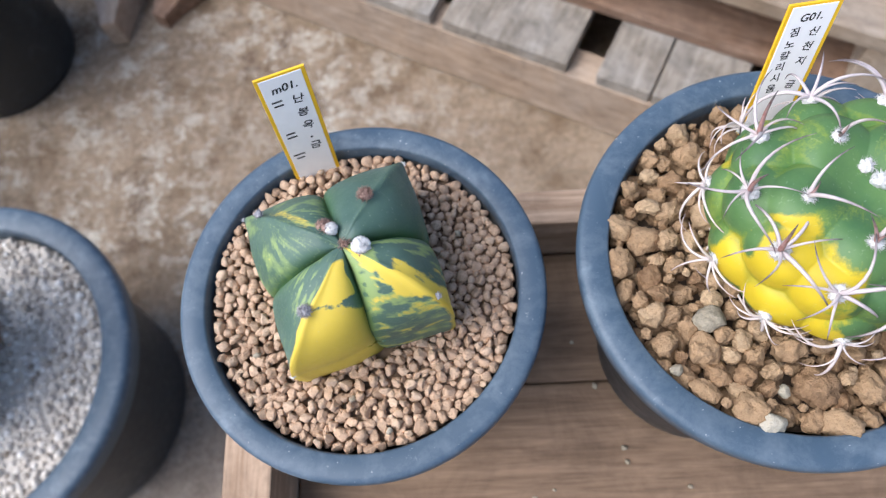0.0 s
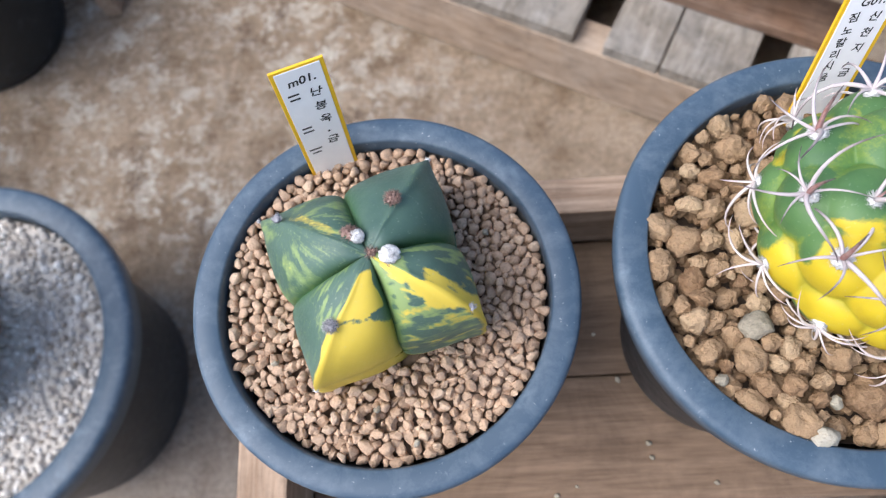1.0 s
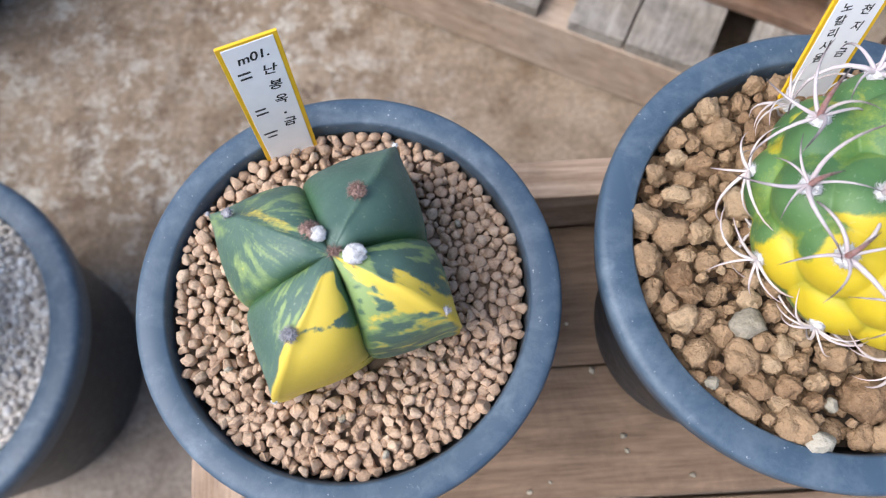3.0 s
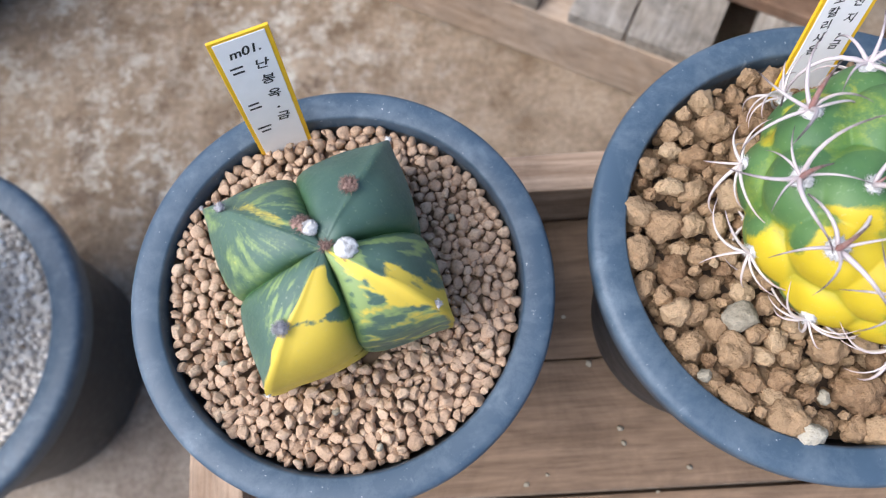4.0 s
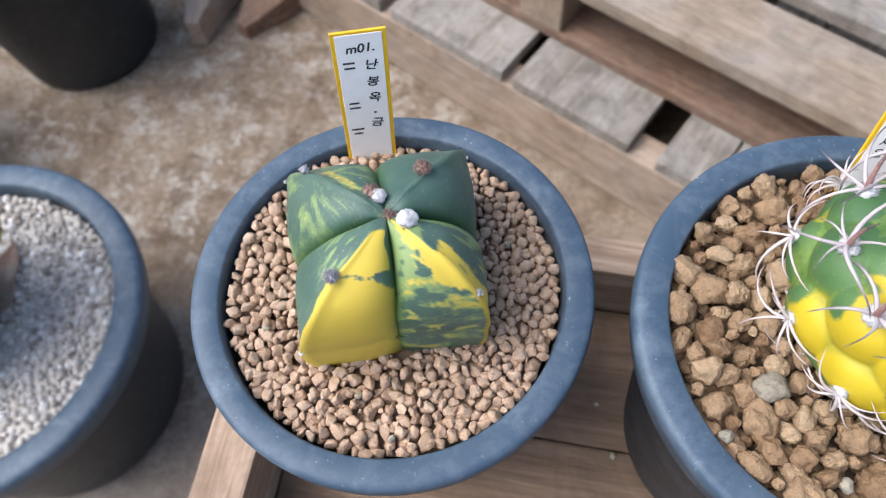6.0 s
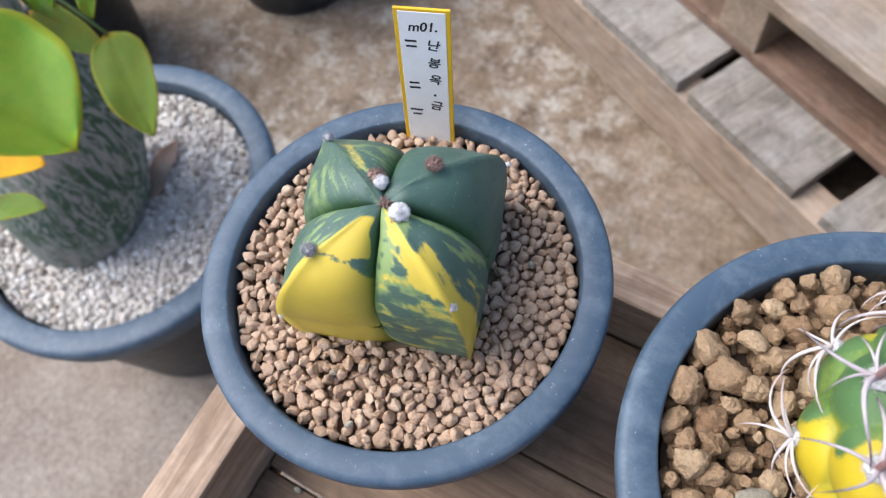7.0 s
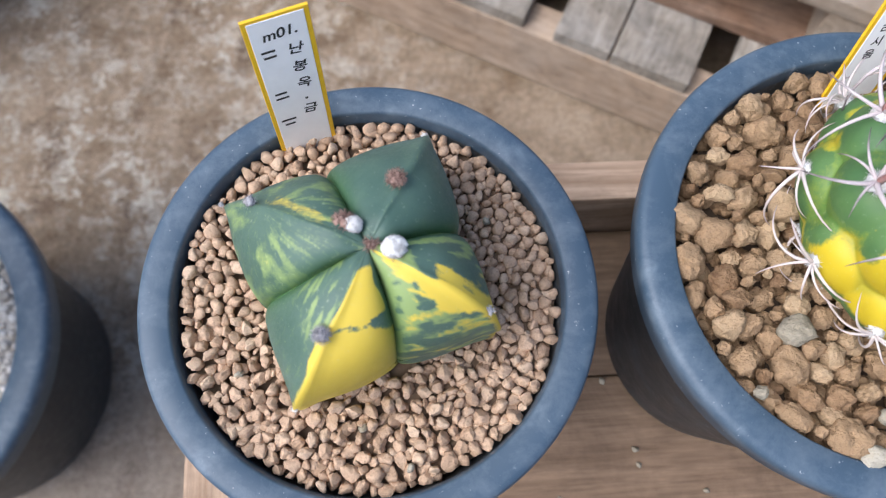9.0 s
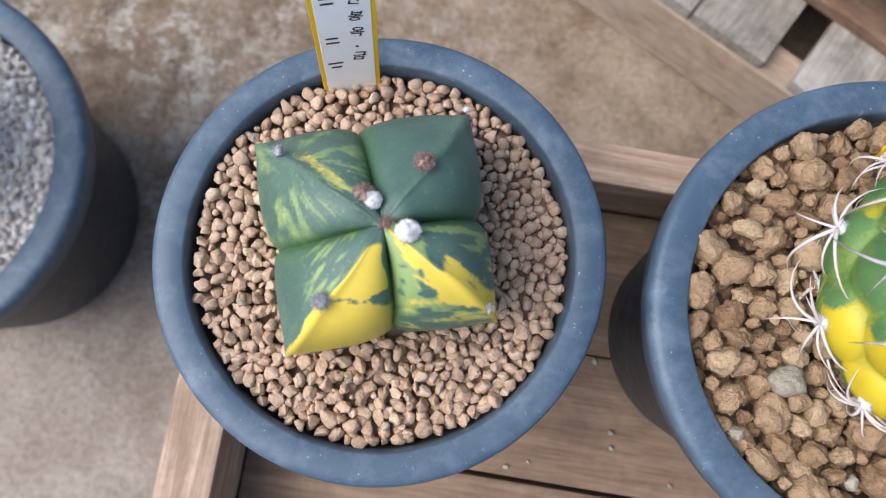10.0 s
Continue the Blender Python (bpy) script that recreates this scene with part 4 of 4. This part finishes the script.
name_tag((-0.0267, 0.0415, 0.686), (-0.0120, 0.0472, 0.686), (-0.0264, 0.0487, 0.7362), 0.012, "m01.", "난봉옥.금", "", (0.77, 0.46, 0.24), "white plant tag with a yellow border and black handwriting")
name_tag((0.1228, 0.0565, 0.699), (0.1378, 0.0588, 0.699), (0.1258, 0.0705, 0.7370), 0.012, "G01.", "신천지.금", "짐노칼리시움", (), "white plant tag with a yellow border beside the spiny cactus")


# ---- large pot on the floor: pale grit and a caudex plant ----
def pale_grit():
    bed = tagged(empty("pale_grit", -0.5035, 0.037, 0.232), "pale grey grit filling the large pot", "gravel", kind="stuff")
    rnd = random.Random(31)
    part("fine_grit", revolve([(0.150, -0.002), (0.08, 0.0), (0.003, 0.0)], 72, True), M_GRIT, bed)
    base = [pebble_mesh("grain", M_GRIT, 220 + i, 1, 0.3, 2) for i in range(5)]
    spots = scatter(rnd, ring_spot(0.149), [rnd.uniform(0.0030, 0.0062) for _ in range(3600)], 14, 0.70)
    tagged(part("grit_fill", joined_stones([(x, y, rnd.uniform(-0.001, 0.002), r) for x, y, r in spots], base, M_GRIT, rnd, (0.7, 1.0)), None, bed), kind="stuff")
    return bed


pale_grit()


def leaf_mesh(length, width, curl, fold, lobes, material):
    """A leaf along x from its stalk, cupped and with a wavy edge; a thin body with two sides."""
    bm = bmesh.new()
    rim = bm.verts.layers.float.new("rim")
    nu, nv = 22, 16

    def face(z_shift):
        grid = []
        for i in range(nu + 1):
            s = i / nu
            half = width / 2 * 2.1 * (0.001 + s) ** 0.40 * (1.004 - s) ** 0.75 * (1 + lobes * math.sin(s * 11.0) * 0.5)
            row = []
            for j in range(nv + 1):
                t = 2 * j / nv - 1
                y = half * t
                z = -curl * s * s * length + fold * abs(t) * width * (0.3 + 0.3 * s) + 0.05 * width * math.sin(s * 7 + 3 * t) * abs(t) - 0.012 * width * math.exp(-(t / 0.07) ** 2)
                v = bm.verts.new((s * length, y, z + z_shift))
                v[rim] = max(abs(t), abs(2 * s - 1)) ** 1.5
                row.append(v)
            grid.append(row)
        for i in range(nu):
            for j in range(nv):
                q = (grid[i][j], grid[i + 1][j], grid[i + 1][j + 1], grid[i][j + 1])
                bm.faces.new(q if z_shift > 0 else q[::-1])
        return grid

    a, b = face(0.0004), face(-0.0004)
    for i in range(nu):
        bm.faces.new((a[i][0], b[i][0], b[i + 1][0], a[i + 1][0]))
        bm.faces.new((a[i + 1][nv], b[i + 1][nv], b[i][nv], a[i][nv]))
    for j in range(nv):
        bm.faces.new((a[0][j + 1], b[0][j + 1], b[0][j], a[0][j]))
        bm.faces.new((a[nu][j], b[nu][j], b[nu][j + 1], a[nu][j + 1]))
    return to_mesh("leaf", bm, material)


def caudex_plant():
    base = Vector((-0.530, 0.008, 0.228))
    p = tagged(empty("caudex_plant", *base), "caudex plant with a fat striped trunk and fresh green leaves", "plant")
    prof = [(0.068, 0.0), (0.074, 0.015), (0.080, 0.045), (0.084, 0.085), (0.083, 0.122), (0.075, 0.155), (0.058, 0.182), (0.036, 0.203), (0.022, 0.222), (0.017, 0.25), (0.012, 0.285), (0.004, 0.315)]
    trunk = revolve(prof, 72, True)
    for v in trunk.verts:
        a = math.atan2(v.co.y, v.co.x)
        k = 1 + 0.06 * noise.noise(v.co * 16) + 0.012 * math.sin(a * 23 + v.co.z * 60)
        v.co.x, v.co.y = v.co.x * k + 0.10 * v.co.z, v.co.y * k + 0.30 * v.co.z
    part("trunk", trunk, M_BARK, p, "swollen grey-green striped trunk")
    # leaf base, leaf tip, width, material, roll
    leaves = (((-0.404, 0.010, 0.568), (-0.2923, 0.0126, 0.5323), 0.112, M_LEAF, -8, "large fresh green leaf"),
              ((-0.4356, 0.1212, 0.4493), (-0.3706, 0.0744, 0.4065), 0.052, M_LEAFDULL, 8, "soft green leaf with a yellow tip"),
              ((-0.5075, 0.1056, 0.4612), (-0.4321, 0.1090, 0.4400), 0.030, M_LEAFDULL, 25, "narrow green leaf"),
              ((-0.4292, -0.0277, 0.4673), (-0.3797, 0.0018, 0.4599), 0.040, M_LEAFYELLOW, 0, "yellowing orange leaf"),
              ((-0.4503, -0.0460, 0.4003), (-0.4059, -0.0211, 0.4060), 0.026, M_LEAFDULL, 0, "small green leaf"),
              ((-0.4907, 0.1479, 0.4565), (-0.4739, 0.1313, 0.4413), 0.020, M_LEAF, 15, "small fresh green leaf tip"),
              ((-0.5176, 0.1263, 0.4856), (-0.4897, 0.1104, 0.4584), 0.034, M_LEAF, 15, "fresh green leaf"))
    for x, y, z, turn in ((-0.4716, 0.0747, 0.3414, 20), (-0.4640, 0.0700, 0.3330, 70)):
        part("leaf", leaf_mesh(0.016, 0.008, 0.3, 0.2, 0.1, M_LEAFYELLOW), None, p, "withered yellow scrap of leaf", m=pose(x - base.x, y - base.y, z - base.z, 30, 25, turn))
    crown = base + Vector((0.030, 0.092, 0.305))
    for a, b, width, mat, roll, label in leaves:
        a, b = Vector(a), Vector(b)
        x_axis = (b - a).normalized()
        y_axis = Vector((0, 0, 1)).cross(x_axis).normalized()
        z_axis = x_axis.cross(y_axis)
        m = Matrix.Translation(a - base) @ Matrix((x_axis, y_axis, z_axis)).transposed().to_4x4() @ pose(0, 0, 0, roll, 0, 0)
        part("leaf", leaf_mesh((b - a).length, width, 0.10, 0.14, 0.06, mat), None, p, label, m=m)
        mid = (crown + a) / 2 + Vector((0, 0, 0.02))
        pts = [crown.lerp(mid, s).lerp(mid.lerp(a, s), s) - base for s in (0, 0.2, 0.4, 0.6, 0.8, 1.0)]
        part("stalk", tube(pts, [0.0022, 0.002, 0.0018, 0.0016, 0.0015, 0.0014], 8, False), M_STALK, p)
    return p


caudex_plant()


def dry_leaf():
    ob = tagged(part("dry_leaf", leaf_mesh(0.080, 0.030, 0.0, 0.06, 0.25, M_DRYLEAF), None), "brown curled dry leaf lying on the pale grit", "leaf")
    ob.matrix_world = pose(-0.478, 0.054, 0.2385, 0, 0, 104)


dry_leaf()


# ---- crumbs of grit dropped on the bench ----
def crumbs():
    rnd = random.Random(41)
    me = pebble_mesh("grit_crumb", M_GREYSTONE, 300, 2, 0.4, 4)
    first = None
    for x, y, r in ((0.0880, -0.0088, 0.0016), (0.1005, -0.0366, 0.0015), (0.1020, -0.0425, 0.0013), (0.0600, -0.0600, 0.0011), (0.1290, -0.0520, 0.0013), (0.0780, 0.0120, 0.0010), (0.0690, -0.0560, 0.0008), (-0.0300, -0.0730, 0.0016), (0.115, -0.062, 0.0009)):
        ob = tagged(new("grit_crumb", me), "pale crumb of grit on the bench deck", "stone", "crumbs on the deck")
        ob.matrix_world = Matrix.LocRotScale((x, y, DECK_Z + r * 0.55), Euler((rnd.uniform(0, 6), rnd.uniform(0, 6), 0)), (r * 1.2, r, r * 0.8))


crumbs()
